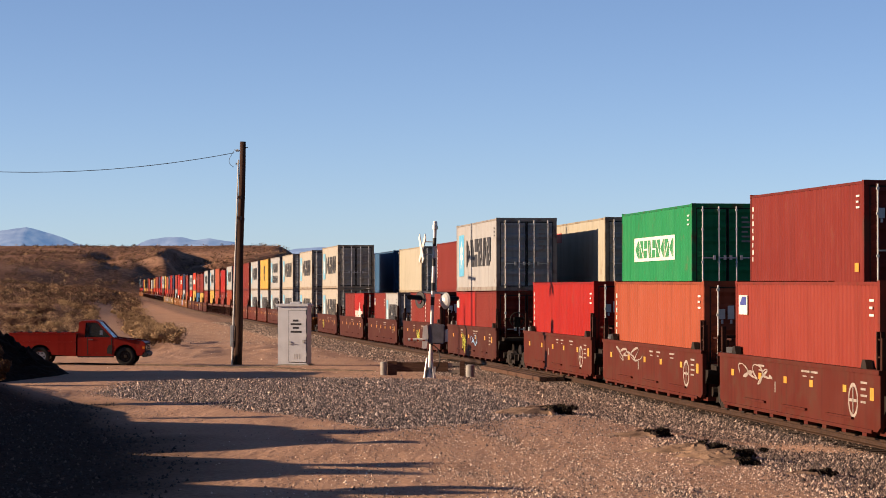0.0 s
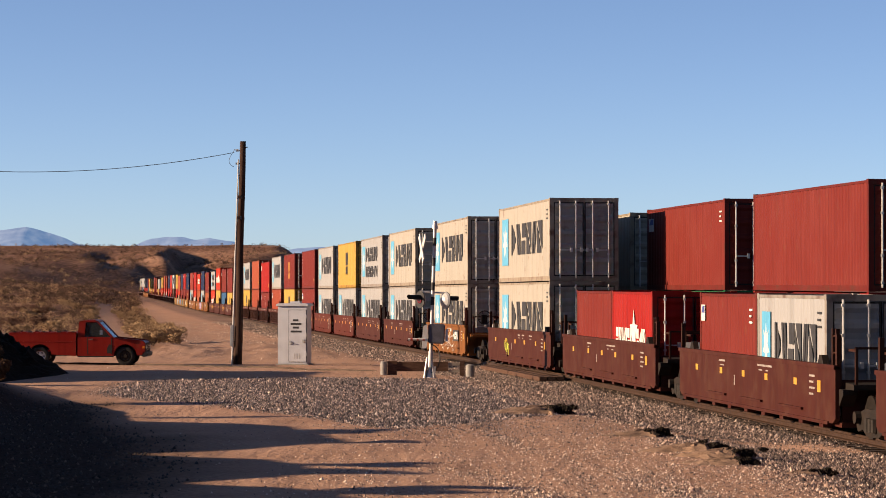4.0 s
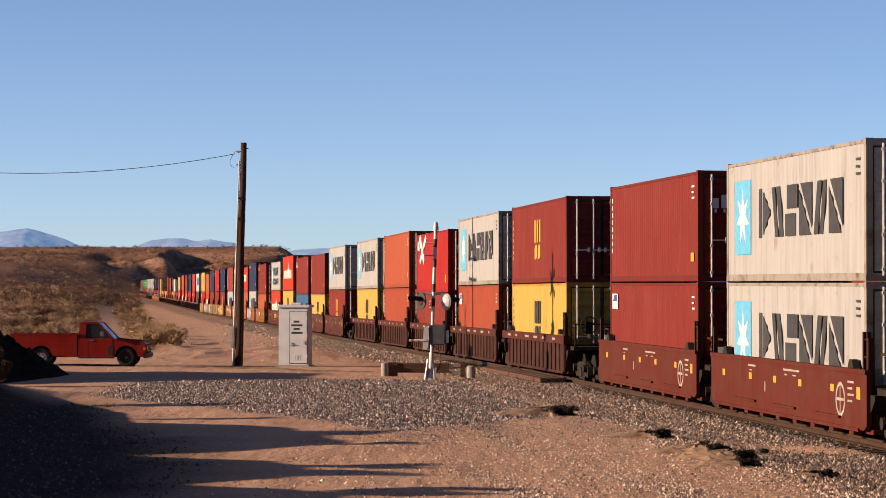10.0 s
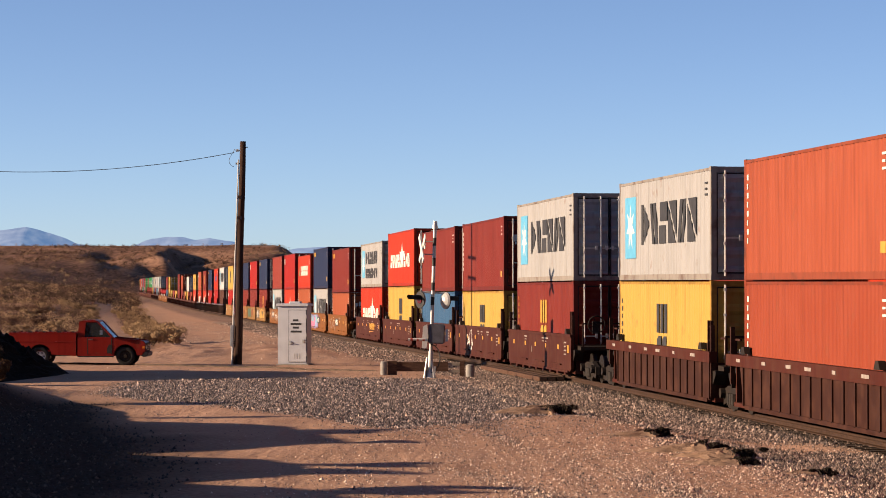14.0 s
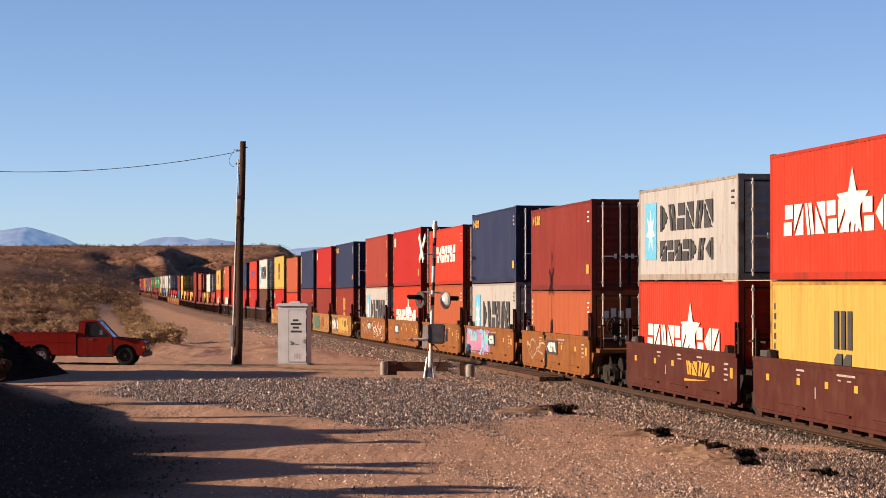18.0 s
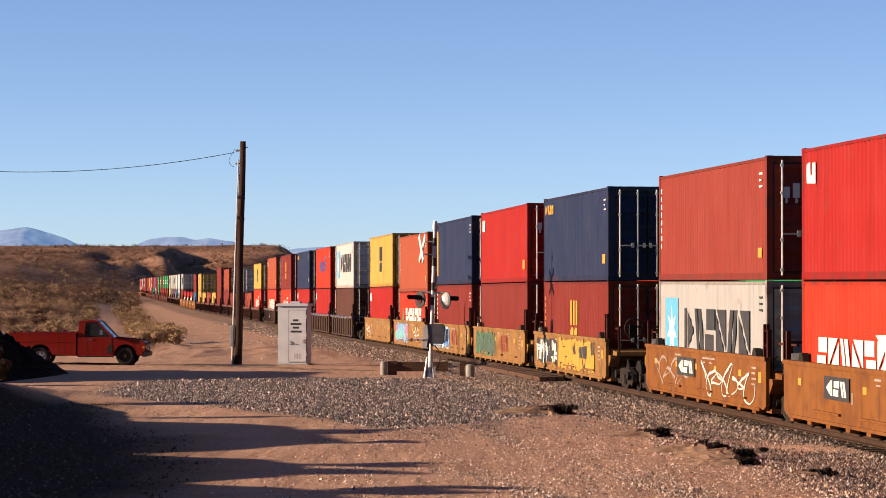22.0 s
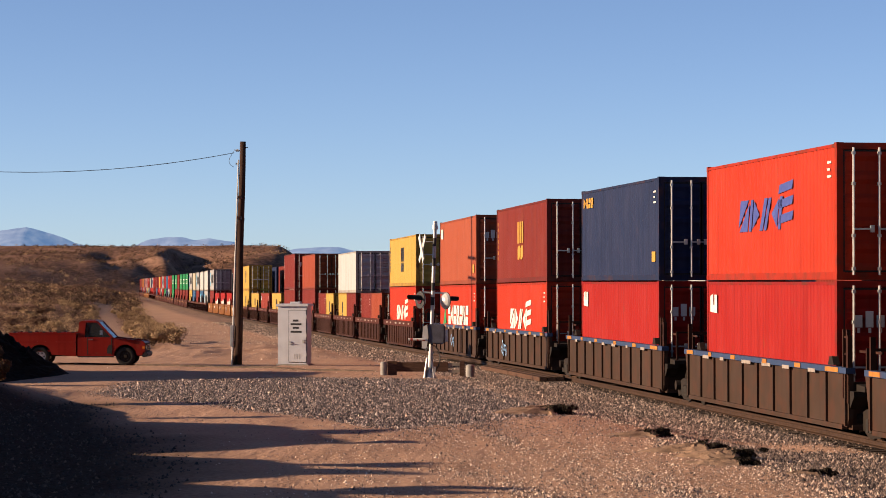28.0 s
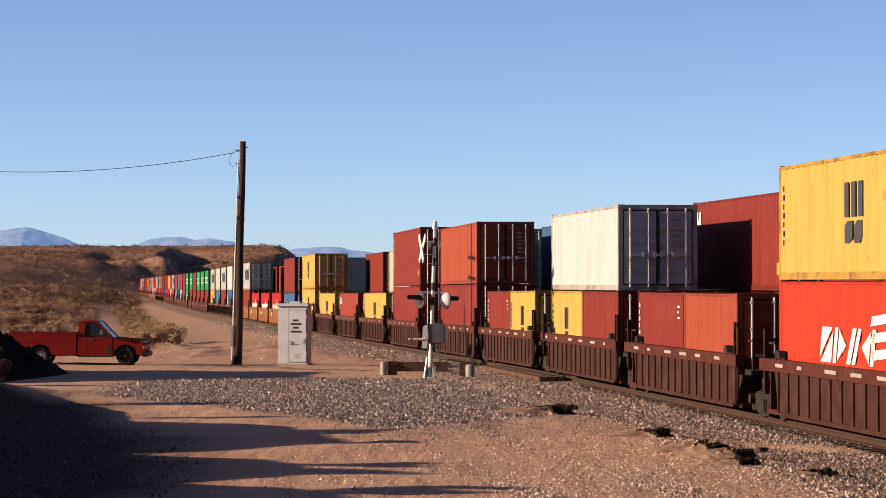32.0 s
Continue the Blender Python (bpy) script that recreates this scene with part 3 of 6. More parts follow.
def decals(root, kind, seed):
    """Stencilled lines and reflectors on the visible side as bars and squares."""
    v = seed % 4
    yy = -1.444

    def small(bm):
        r = random.Random(100 + v)
        for i in range(4):
            z = 1.36 - i * 0.13
            patch(bm, 5.5, 5.95 - 0.1 * (i % 2), z, z + 0.045, yy)
        for i in range(3):
            x = r.uniform(-4, 3)
            patch(bm, x, x + r.uniform(0.4, 0.9), 1.44, 1.485, yy)
            patch(bm, x + 0.1, x + r.uniform(0.3, 0.6), 1.34, 1.37, yy)
        patch(bm, -1.4, -1.32, 0.9, 1.14, yy)
        if kind == "S" and is_red(seed):
            for i in range(20):
                a0, a1 = 6.28318 * i / 20, 6.28318 * (i + 1) / 20
                vs = [bm.verts.new((4.95 + q * 0.36 * math.cos(a), yy, 1.0 + q * 0.36 * math.sin(a))) for a, q in ((a0, 1), (a1, 1), (a1, 0.78), (a0, 0.78))]
                bm.faces.new(vs)
            patch(bm, 4.92, 4.98, 0.74, 1.26, yy)
            patch(bm, 4.69, 5.21, 0.97, 1.03, yy)

    def squares(bm):
        for x in (-5.6, -2.9, -0.6, 1.6, 4.2):
            patch(bm, x, x + 0.27, 1.14, 1.29, yy)
        patch(bm, 6.15, 6.42, 1.05, 1.30, yy)

    if kind == "R" or kind == "D":
        up = pose(0, -0.036, 0.27)

        def thin(bm):
            r = random.Random(200 + v)
            for i in range(6):
                x = -5.6 + i * 2.1 + r.uniform(-0.3, 0.3)
                patch(bm, x, x + r.uniform(0.25, 0.9), 1.20, 1.28, yy)
        shared("stencil_block", (kind, v), INK["c"], thin, root, up)
        if kind == "D":
            def dashes(bm):
                for x, w in ((-7.3, 0.75), (-4.8, 0.32), (-2.4, 0.42), (0.7, 0.42), (3.6, 0.5), (6.1, 1.0)):
                    patch(bm, x, x + w, 1.262, 1.362, yy - 0.004)
            shared("reflector_strip", kind, INK["a"], dashes, root, up)
        return
    shared("stencil_block", (kind, v, is_red(seed)), INK["c"], small, root)
    shared("reflector_strip", kind, INK["y"], squares, root)
    if kind == "T":
        x0, x1 = PLATES.get(seed, (-3.4, -1.5))
        shared("name_plate", (x0, x1), INK["d"], lambda bm: patch(bm, x0, x1, 0.94, 1.42, -1.468), root, label="dark name plate")
        shared("name_mark", (x0, x1), INK["w"], lambda bm: glyphs(bm, x0 + 0.15, x1 - 0.15, 1.02, 1.34, 3, 4, y=-1.474), root)
    elif seed in RED_MARKS:
        x0, x1 = RED_MARKS[seed]
        shared("name_mark", (x0, x1), INK["x"], lambda bm: glyphs(bm, x0, x1, 0.78, 1.40, 3, 4, y=-1.448), root, label="rust-red trade mark")
    elif seed in (422, 453):
        shared("name_mark", seed, INK["y"], lambda bm: (glyphs(bm, 1.2, 4.0, 0.98, 1.34, 4, 6, y=-1.448), slab(bm, [(1.0, 0.80), (4.0, 0.90), (1.0, 0.86)], -1.448, -1.444)), root, label="yellow trade mark")


# further colours of a sprayed piece, after its main colour
PIECE = {"t": "twkk", "p": "vqqt", "g": "gegg", "w": "dddw", "y": "yyyd"}


def tag_shapes(bm, x0, x1, z0, z1, n, seed, y=-1.449):
    """A sprayed piece of no meaning: a pale cloud, interlocked angular shapes with dark outlines, thin highlights."""
    r = random.Random(seed)
    w, hz, zc = (x1 - x0) / n, (z1 - z0) / 2, (z0 + z1) / 2

    def sheet(pts, layer, slot):
        bm.faces.new([bm.verts.new((px, y - 0.0016 * layer, pz)) for px, pz in pts]).material_index = slot

    def bar(ax, az, bx, bz, t0, t1, layer, slot):
        d = math.hypot(bx - ax, bz - az) or 1
        ux, uz = -(bz - az) / d, (bx - ax) / d
        sheet([(ax - ux * t0, az - uz * t0), (bx - ux * t1, bz - uz * t1), (bx + ux * t1, bz + uz * t1), (ax + ux * t0, az + uz * t0)], layer, slot)

    m = 4 * n
    up = [(x0 + (x1 - x0) * i / m, zc + hz * r.uniform(0.72, 1.0)) for i in range(m + 1)]
    low = [(x0 + (x1 - x0) * i / m, zc - hz * r.uniform(0.70, 1.0)) for i in range(m + 1)]
    for i in range(m):
        sheet([low[i], low[i + 1], up[i + 1], up[i]], 0, 2 if r.random() < 0.7 else 3)
    for i in range(n):
        cx = x0 + w * (i + 0.5)
        strokes = []
        for k in range(4):
            ax, bx = cx + r.uniform(-0.48, 0.48) * w, cx + r.uniform(-0.48, 0.48) * w
            az, bz = zc - hz * r.uniform(0.35, 0.92), zc + hz * r.uniform(0.35, 0.92)
            if k == 3:
                az = bz = zc + r.uniform(-0.4, 0.4) * hz
                ax, bx = cx - 0.5 * w, cx + 0.5 * w
            strokes.append((ax, az, bx, bz, r.uniform(0.10, 0.17) * w, r.uniform(0.14, 0.24) * w))
        e = 0.022
        for ax, az, bx, bz, t0, t1 in strokes:
            bar(ax, az - e, bx, bz + e, t0 + e, t1 + e, 1 + i % 2, 1)
        for k, (ax, az, bx, bz, t0, t1) in enumerate(strokes):
            bar(ax, az, bx, bz, t0, t1, 3.5 + i % 2 + 0.25 * k, r.choice((0, 0, 4, 5)))
        ax, az, bx, bz, t0, t1 = r.choice(strokes)
        bar(ax * 0.7 + bx * 0.3, az * 0.7 + bz * 0.3, bx, bz, 0.012, 0.022, 6.5, 3)


def scribble(bm, x0, x1, z0, z1, n, seed, y=-1.449):
    """A thin sprayed line that loops along the side, of no meaning."""
    r = random.Random(seed)
    w, hz = (x1 - x0) / n, (z1 - z0) / 2
    pts, k = [], n * 14
    for i in range(k + 1):
        a = 6.28318 * i / 14
        amp = 0.6 + 0.4 * math.sin(a * 0.37 + seed)
        pts.append((x0 + (x1 - x0) * i / k + w * 0.5 * math.cos(a * 1.5 + seed), (z0 + z1) / 2 + hz * amp * math.sin(a) + r.uniform(-0.05, 0.05) * hz))
    for i, ((ax, az), (bx, bz)) in enumerate(zip(pts, pts[1:])):
        d = math.hypot(bx - ax, bz - az) or 1
        t = 0.024 + 0.012 * math.sin(i * 0.9 + seed)
        ux, uz = -(bz - az) / d * t, (bx - ax) / d * t
        bm.faces.new([bm.verts.new((px, y - 0.0004 * (i % 7), pz)) for px, pz in ((ax - ux, az - uz), (bx - ux, bz - uz), (bx + ux, bz + uz), (ax + ux, az + uz))])


def well_car(kind, m, hl, hp, ends, seed, marks=()):
    """hl: half the well; hp: half the spacing of the bogies; ends: which bogies it carries."""
    mat = CAR_PAINTS["K" if kind == "S" and not is_red(seed) else kind]
    root = thing("well_car", m, f"{CAR_WORDS[kind]} steel well car carrying containers", "rail car", "well cars of the train")
    key = (kind, round(hl, 2), round(hp, 2))
    for sy in (-1, 1):
        if kind in "RD":
            shared("side_sill", (key, sy), CAR_PAINTS["k"] if kind == "R" else mat, lambda bm: sill_ribbed(bm, sy, hl, 11 if kind == 'D' else 15, 1.385 if kind == 'D' else 1.405), root)
            shared("top_chord", (key, sy), BLUE_CHORD if kind == "D" else mat, lambda bm: chord(bm, sy, hl, 1.52 if kind == "D" else 1.36), root, label="blue top chord" if kind == "D" else "")
        else:
            shared("side_sill", (key, sy), mat, lambda bm: sill_smooth(bm, sy, hl), root)
    shared("well_floor", key, mat, lambda bm: well_floor(bm, hl), root)
    for s in (-1, 1):
        shared("end_frame", (key, s), mat if kind in "TY" else DARK, lambda bm: end_frame(bm, s, hl, hp), root)
    rusty = CAR_PAINTS["K"] if kind in "TY" else CAR_PAINTS["k"]
    for sy in (-1, 1):
        shared("ladder", (key, sy), rusty, lambda bm: stanchion(bm, hl - 0.25, sy), root)
        shared("guide", (key, sy), DARK, lambda bm: guide(bm, -sy * (hl - 1.3), -1), root)
        shared("end_post", (key, sy), rusty, lambda bm: end_post(bm, sy, hl), root)
    if kind in "STY":
        shared("equipment_box", key, STEEL, lambda bm: slab(bm, [(-hl - 0.58, 1.30), (-hl - 0.10, 1.30), (-hl - 0.10, 1.58), (-hl - 0.22, 1.78), (-hl - 0.42, 1.78), (-hl - 0.58, 1.58)], -1.24, -0.86), root, label="pale metal equipment box")
    if len(ends) > 1:
        shared("brake_wheel", key, DARK, lambda bm: brake_wheel(bm, hl), root, label="dark brake wheel")
    for x in ends:
        bogie(root, x)
    decals(root, kind, seed)
    for i, (ink, x0, x1, z0, z1, n) in enumerate(marks):
        ob = shared("graffiti", (seed, i), INK[ink], lambda bm: (scribble if ink in 'wcl' and seed != 553 or seed in (116, 690, 708) else tag_shapes)(bm, x0, x1, z0, z1, n, seed * 7 + i, -1.449 - 0.008 * i), root, label="spray-painted graffiti")
        if len(ob.data.materials) < 2:
            for extra in "d" + PIECE.get(ink, "cwcd"):
                ob.data.materials.append(INK[extra])
    return root


# ------------------------------------------------------------------ the land
def hash2(ix, iy, seed):
    v = np.sin(ix * 127.1 + iy * 311.7 + seed * 74.7) * 43758.5453
    return v - np.floor(v)


def vnoise(x, y, seed):
    ix, iy = np.floor(x), np.floor(y)
    fx, fy = x - ix, y - iy
    fx, fy = fx * fx * (3 - 2 * fx), fy * fy * (3 - 2 * fy)
    a, b = hash2(ix, iy, seed), hash2(ix + 1, iy, seed)
    c, d = hash2(ix, iy + 1, seed), hash2(ix + 1, iy + 1, seed)
    return (a * (1 - fx) + b * fx) * (1 - fy) + (c * (1 - fx) + d * fx) * fy


def fbm(x, y, seed, octaves=4):
    return sum(vnoise(x * 2 ** k, y * 2 ** k, seed + k) / 2 ** k for k in range(octaves)) / 2 - 0.5


def smooth(x, a, b):
    t = np.clip((x - a) / (b - a), 0, 1)
    return t * t * (3 - 2 * t)


def track_xs(y):
    d = np.maximum(0.0, y - 110)
    c = np.maximum(0.0, y - 955)
    return 16.47 - TAN_A * y - 0.0074 * d * d / (d + 60) + c * c / 1000


FIELD_Y = (-900, 40, 110, 130, 250, 450, 800, 1000, 1100, 1500, 1900, 5000)
FIELD_Z = (0.1, 0.1, -0.1, -0.15, -0.1, 0.1, 2.0, 5.6, 9.2, 24.2, 27.0, 19.0)
# side gullies of the hill: bearing of the floor, width of the steep and of the gentle wall, depth range, depth
GULLIES = ((-0.1285, 0.0080, 0.020, 1250, 1330, 3.6), (-0.1145, 0.0060, 0.009, 1220, 1280, 2.0), (-0.1010, 0.0065, 0.036, 1140, 1390, 8.0))
ROAD_P = -0.1275


def RIM(y):
    """How far from the track the stony edge of the line reaches."""
    return np.interp(y, (120, 150, 280, 450, 700, 1000), (13.5, 12.5, 11.5, 9.5, 6.0, 4.0))


def ground_z(x, y):
    """The height of the land: verge, field, hill and the bed of the line."""
    x, y = np.asarray(x, float), np.asarray(y, float)
    d = (track_xs(y) - x) * 0.992
    tz = np.interp(y, ZN, ZV)
    near = 0.06 + 0.006 * np.clip(d - 5, 0, 9.5) - 0.0095 * np.clip(y - 93, 0, 20) + 0.10 * fbm(x / 2.2, y / 3.5, 3) * smooth(d, 2.5, 6) * (1 - smooth(y, 160, 260)) + (0.40 * fbm(x / 1.5, y / 5, 8) + 0.30 * fbm(x / 0.8, y / 2.0, 9)) * smooth(y, 112, 130) * smooth(d, 3, 6) * (1 - smooth(y, 280, 420))
    p = x / np.maximum(y, 20)
    far = np.interp(y, FIELD_Y, FIELD_Z)
    hill = np.clip(far - 0.6, 0, None)
    cut = 1 - 0.80 * smooth(p, -0.064, -0.044)
    gully = fbm(x / 150, y / 260, 11, 5) * np.clip(hill, 0, 22) * 0.9 + (0.22 - np.abs(fbm(x / 55 + y / 160, y / 170, 21, 5))) * np.clip(hill, 0, 9) * 1.5
    gully = gully + (0.2 - np.abs(fbm(x / 24 + y / 120, y / 95, 27, 4))) * np.clip(hill, 0, 8) * 0.9
    gully = gully * (1 - 0.86 * smooth(y, 1260, 1480)) * (1 - 0.72 * smooth(y, 820, 1080))
    far = far + hill * (cut - 1) + gully * smooth(hill, 0, 6) * cut
    for p0, steep, gentle, ya, yb, deep in GULLIES:
        q = p - p0 + 0.0025 * np.sin(y / 31.0 + p0 * 900)
        far = far - deep * smooth(q, -steep, 0) * (1 - smooth(q, 0, gentle)) * smooth(y, ya - 90, ya) * (1 - smooth(y, yb, yb + 90))
    far = far + 0.9 * fbm(x / 30, y / 60, 5) * smooth(y, 140, 400)
    z = near + (far - near) * smooth(y, 130, 190)
    z = z + np.minimum(tz - 0.22 - z, 0) * (1 - smooth(d, RIM(y) + 1, RIM(y) + 15)) * smooth(y, 140, 190) * (1 - smooth(y, 560, 780))
    # the bank beside the dirt road
    crest = np.interp(y, (10, 33, 36.5, 39.4, 40.4, 41.5, 42.6, 45.2, 47.2, 48.9, 50.4, 52.2, 55.5, 58.6, 59.8, 60.8, 66, 72, 80),
                      (0.0, 1.8, 2.4, 2.35, 2.15, 1.75, 2.1, 2.2, 2.0, 1.40, 1.85, 2.2, 2.05, 1.9, 1.6, 1.15, 0.95, 0.5, 0.0))
    z = z + 1.28 * crest * smooth(-x, 10.3, 13.0) * (1 + 0.10 * fbm(x / 1.2, y / 0.9, 15))
    # the track bed
    bed = tz - 0.03 - 0.10 * smooth(d, 1.35, 2.6)
    width = np.interp(y, (100, 165, 400, 700, 900, 1000, 1150, 1300, 3000), (3.0, 8.0, 6.0, 14.0, 60.0, 110.0, 100.0, 50.0, 45.0))
    k = smooth(d, 2.2, 2.2 + width)
    right = smooth(-d, 6.5, 8.0)
    zr = tz - 0.3
    return np.where(d > 0, bed + (z - bed) * k, (tz - 0.03) * (1 - right) + zr * right)


def gravel_mask(x, y):
    """How stony the ground is: ballast by the rails and a spread of stone on the verge."""
    d = (track_xs(y) - x) * 0.992
    ball = 1 - smooth(d, 3.4, 5.4)
    p = x / np.maximum(y, 20)
    front = np.interp(p, (-0.14, -0.1326, -0.048, -0.014, 0.015, 0.05, 0.09), (78, 76, 63.5, 58, 61, 67, 73)) + 3.0 * fbm(x / 1.7, y / 6, 43)
    back = np.interp(p, (-0.14, -0.05, 0.0, 0.05), (86, 91, 90, 93))
    spread = smooth(x, -11.4, -9.2) * smooth(y, front - 1.5, front + 2.5) * (1 - smooth(y, back - 2.5, back + 1.0)) * (1 - smooth(d, 14, 21))
    strips = np.clip(0.48 + 2.2 * fbm(d / 1.25, y / 10, 31), 0, 1) * (1 - 0.8 * np.exp(-((d - 6.1) / 0.9) ** 2))
    verge = 0.62 * smooth(x, -3.5, 1.5) * (1 - smooth(y, 88, 98)) * strips
    bank = 0.26 * smooth(y, 108, 125) * (1 - smooth(d, RIM(y) - 1, RIM(y) + 2)) * np.clip(0.55 + 1.6 * fbm(x / 2.0, y / 7, 33), 0, 1)
    verge = np.maximum(verge, bank)
    road = 1 - 0.85 * np.exp(-((x - (3.0 - (y - 63) * 0.55)) / 1.0) ** 2) * (1 - smooth(y, 62, 66))
    return np.clip(np.maximum(np.maximum(ball, spread), verge) * (0.80 + 0.6 * fbm(x / 1.6, y / 2.4, 41)) * road, 0, 1)


def dirt_material():
    m, n, l, b = base_mat("desert_ground", 0.95)
    b.inputs["Specular IOR Level"].default_value = 0.04
    tc = n.new("ShaderNodeTexCoord")

    def noise_tex(scale, detail):
        t = n.new("ShaderNodeTexNoise")
        t.inputs["Scale"].default_value, t.inputs["Detail"].default_value = scale, detail
        l.new(tc.outputs["Object"], t.inputs["Vector"])
        return t

    def ramp(src, stops):
        r = n.new("ShaderNodeValToRGB")
        e = r.color_ramp.elements
        while len(e) < len(stops):
            e.new(0.5)
        for k, (pos, col) in zip(e, stops):
            k.position, k.color = pos, (*col, 1)
        l.new(src, r.inputs[0])
        return r

    def mix(fac, a, c):
        x = n.new("ShaderNodeMix")
        x.data_type = "RGBA"
        l.new(fac, x.inputs["Factor"]), l.new(a, x.inputs["A"]), l.new(c, x.inputs["B"])
        return x.outputs["Result"]

    coarse, fine = noise_tex(0.35, 8), noise_tex(9.0, 8)
    dirt_a = ramp(coarse.outputs[0], [(0.30, (0.3219, 0.1950, 0.1334)), (0.70, (0.4253, 0.2731, 0.1967))])
    dirt_b = ramp(fine.outputs[0], [(0.35, (0.2069, 0.1198, 0.0786)), (0.65, (0.4253, 0.2731, 0.1938))])
    half = n.new("ShaderNodeValue")
    half.outputs[0].default_value = 0.45
    dirt = mix(half.outputs[0], dirt_a.outputs[0], dirt_b.outputs[0])
    vor = n.new("ShaderNodeTexVoronoi")
    vor.inputs["Scale"].default_value = 19.0
    l.new(tc.outputs["Object"], vor.inputs["Vector"])
    sep = n.new("ShaderNodeSeparateColor")
    l.new(vor.outputs["Color"], sep.inputs[0])
    stone = ramp(sep.outputs[0], [(0.0, (0.0485, 0.0347, 0.0334)), (0.6, (0.1394, 0.0971, 0.0874)), (1.0, (0.2667, 0.1896, 0.1656))])
    mask = n.new("ShaderNodeAttribute")
    mask.attribute_name = "gravel"
    near = mix(mask.outputs["Fac"], dirt, stone.outputs[0])
    big, spots = noise_tex(0.022, 9), noise_tex(0.50, 9)
    wild_a = ramp(big.outputs[0], [(0.36, (0.0921, 0.0509, 0.0350)), (0.50, (0.1600, 0.0907, 0.0626)), (0.66, (0.3201, 0.1943, 0.1362))])
    wild_s = ramp(spots.outputs[0], [(0.44, (0.0485, 0.0250, 0.0166)), (0.58, (0.2619, 0.1388, 0.0902))])
    wild = mix(half.outputs[0], wild_a.outputs[0], wild_s.outputs[0])
    wmask = n.new("ShaderNodeAttribute")
    wmask.attribute_name = "wild"
    # shade at the foot of the bank, painted into the dirt as a near-black tone
    bank_shade = ramp(fine.outputs[0], [(0.35, (0.0126, 0.0079, 0.0060)), (0.65, (0.0485, 0.0287, 0.0212))])
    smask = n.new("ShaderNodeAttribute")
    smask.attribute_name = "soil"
    near = mix(smask.outputs["Fac"], near, bank_shade.outputs[0])
    l.new(mix(wmask.outputs["Fac"], near, wild), b.inputs["Base Color"])
    bp = n.new("ShaderNodeBump")
    bp.inputs["Strength"].default_value, bp.inputs["Distance"].default_value = 0.5, 0.07
    mp = n.new("ShaderNodeMapping")
    mp.inputs["Rotation"].default_value, mp.inputs["Scale"].default_value = (0, 0, 0.45), (2.4, 0.30, 1)
    rut = n.new("ShaderNodeTexNoise")
    rut.inputs["Scale"].default_value, rut.inputs["Detail"].default_value = 1.0, 5
    l.new(tc.outputs["Object"], mp.inputs[0]), l.new(mp.outputs[0], rut.inputs["Vector"])
    bp2 = n.new("ShaderNodeBump")
    bp2.inputs["Strength"].default_value, bp2.inputs["Distance"].default_value = 0.40, 0.12
    l.new(rut.outputs[0], bp2.inputs["Height"]), l.new(bp2.outputs[0], bp.inputs["Normal"])
    l.new(fine.outputs[0], bp.inputs["Height"]), l.new(bp.outputs[0], b.inputs["Normal"])
    return m


def road_x(y):
    """The track across the field, going away from the verge."""
    return 1.49 - 0.1329 * y


def shade_mask(x, y):
    """How strongly the bank's shade is painted dark into the dirt at its foot."""
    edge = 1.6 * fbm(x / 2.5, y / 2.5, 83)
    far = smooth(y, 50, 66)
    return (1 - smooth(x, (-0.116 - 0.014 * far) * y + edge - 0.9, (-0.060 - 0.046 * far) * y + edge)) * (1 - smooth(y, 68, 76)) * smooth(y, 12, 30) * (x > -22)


def build_ground():
    p = np.concatenate([np.linspace(-3.2, -0.30, 24)[:-1], np.linspace(-0.30, -0.20, 16)[:-1], np.linspace(-0.20, 0.18, 215)[:-1], np.linspace(0.18, 3.2, 26)])
    y = np.concatenate([np.linspace(-760, 0, 26)[:-1], np.linspace(0, 34, 24)[:-1], np.linspace(34, 110, 230)[:-1], np.geomspace(110, 1900, 220)[:-1], np.geomspace(1900, 4950, 16)])
    P, Y = np.meshgrid(p, y)
    reach = np.where(Y > 0, np.maximum(Y, 0) + 42, 42 - Y * 0.6)
    X = P * reach
    Z = ground_z(X, Y)
    verts = np.stack([X, Y, Z], -1).reshape(-1, 3)
    nr, nc = X.shape
    i = np.arange(nr * nc).reshape(nr, nc)
    faces = np.stack([i[:-1, :-1], i[:-1, 1:], i[1:, 1:], i[1:, :-1]], -1).reshape(-1, 4)
    me = bpy.data.meshes.new("ground")
    me.from_pydata(verts.tolist(), [], faces.tolist())
    g = me.attributes.new("gravel", "FLOAT", "POINT")
    g.data.foreach_set("value", gravel_mask(X, Y).reshape(-1).astype(np.float32))
    d = (track_xs(Y) - X) * 0.992
    wild = smooth(Y, 118, 150) * smooth(d, RIM(Y) - 1.0, RIM(Y) + 3.0)
    lane = np.exp(-((X - road_x(Y)) / (0.95 + Y * 0.0009)) ** 6) * smooth(Y, 100, 120) * (1 - smooth(Y, 480, 560))
    wild = np.clip(wild - 1.0 * lane, 0, 1)
    # the soil attribute holds the painted shade of the bank
    soil = shade_mask(X, Y)
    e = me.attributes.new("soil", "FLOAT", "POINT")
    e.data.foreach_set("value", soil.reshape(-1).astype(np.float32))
    w = me.attributes.new("wild", "FLOAT", "POINT")
    w.data.foreach_set("value", wild.reshape(-1).astype(np.float32))
    me.materials.append(dirt_material())
    me.shade_smooth()
    return tagged(new("ground", me), "pale brown desert ground with gravel and low hills", "ground", kind="structure")


build_ground()


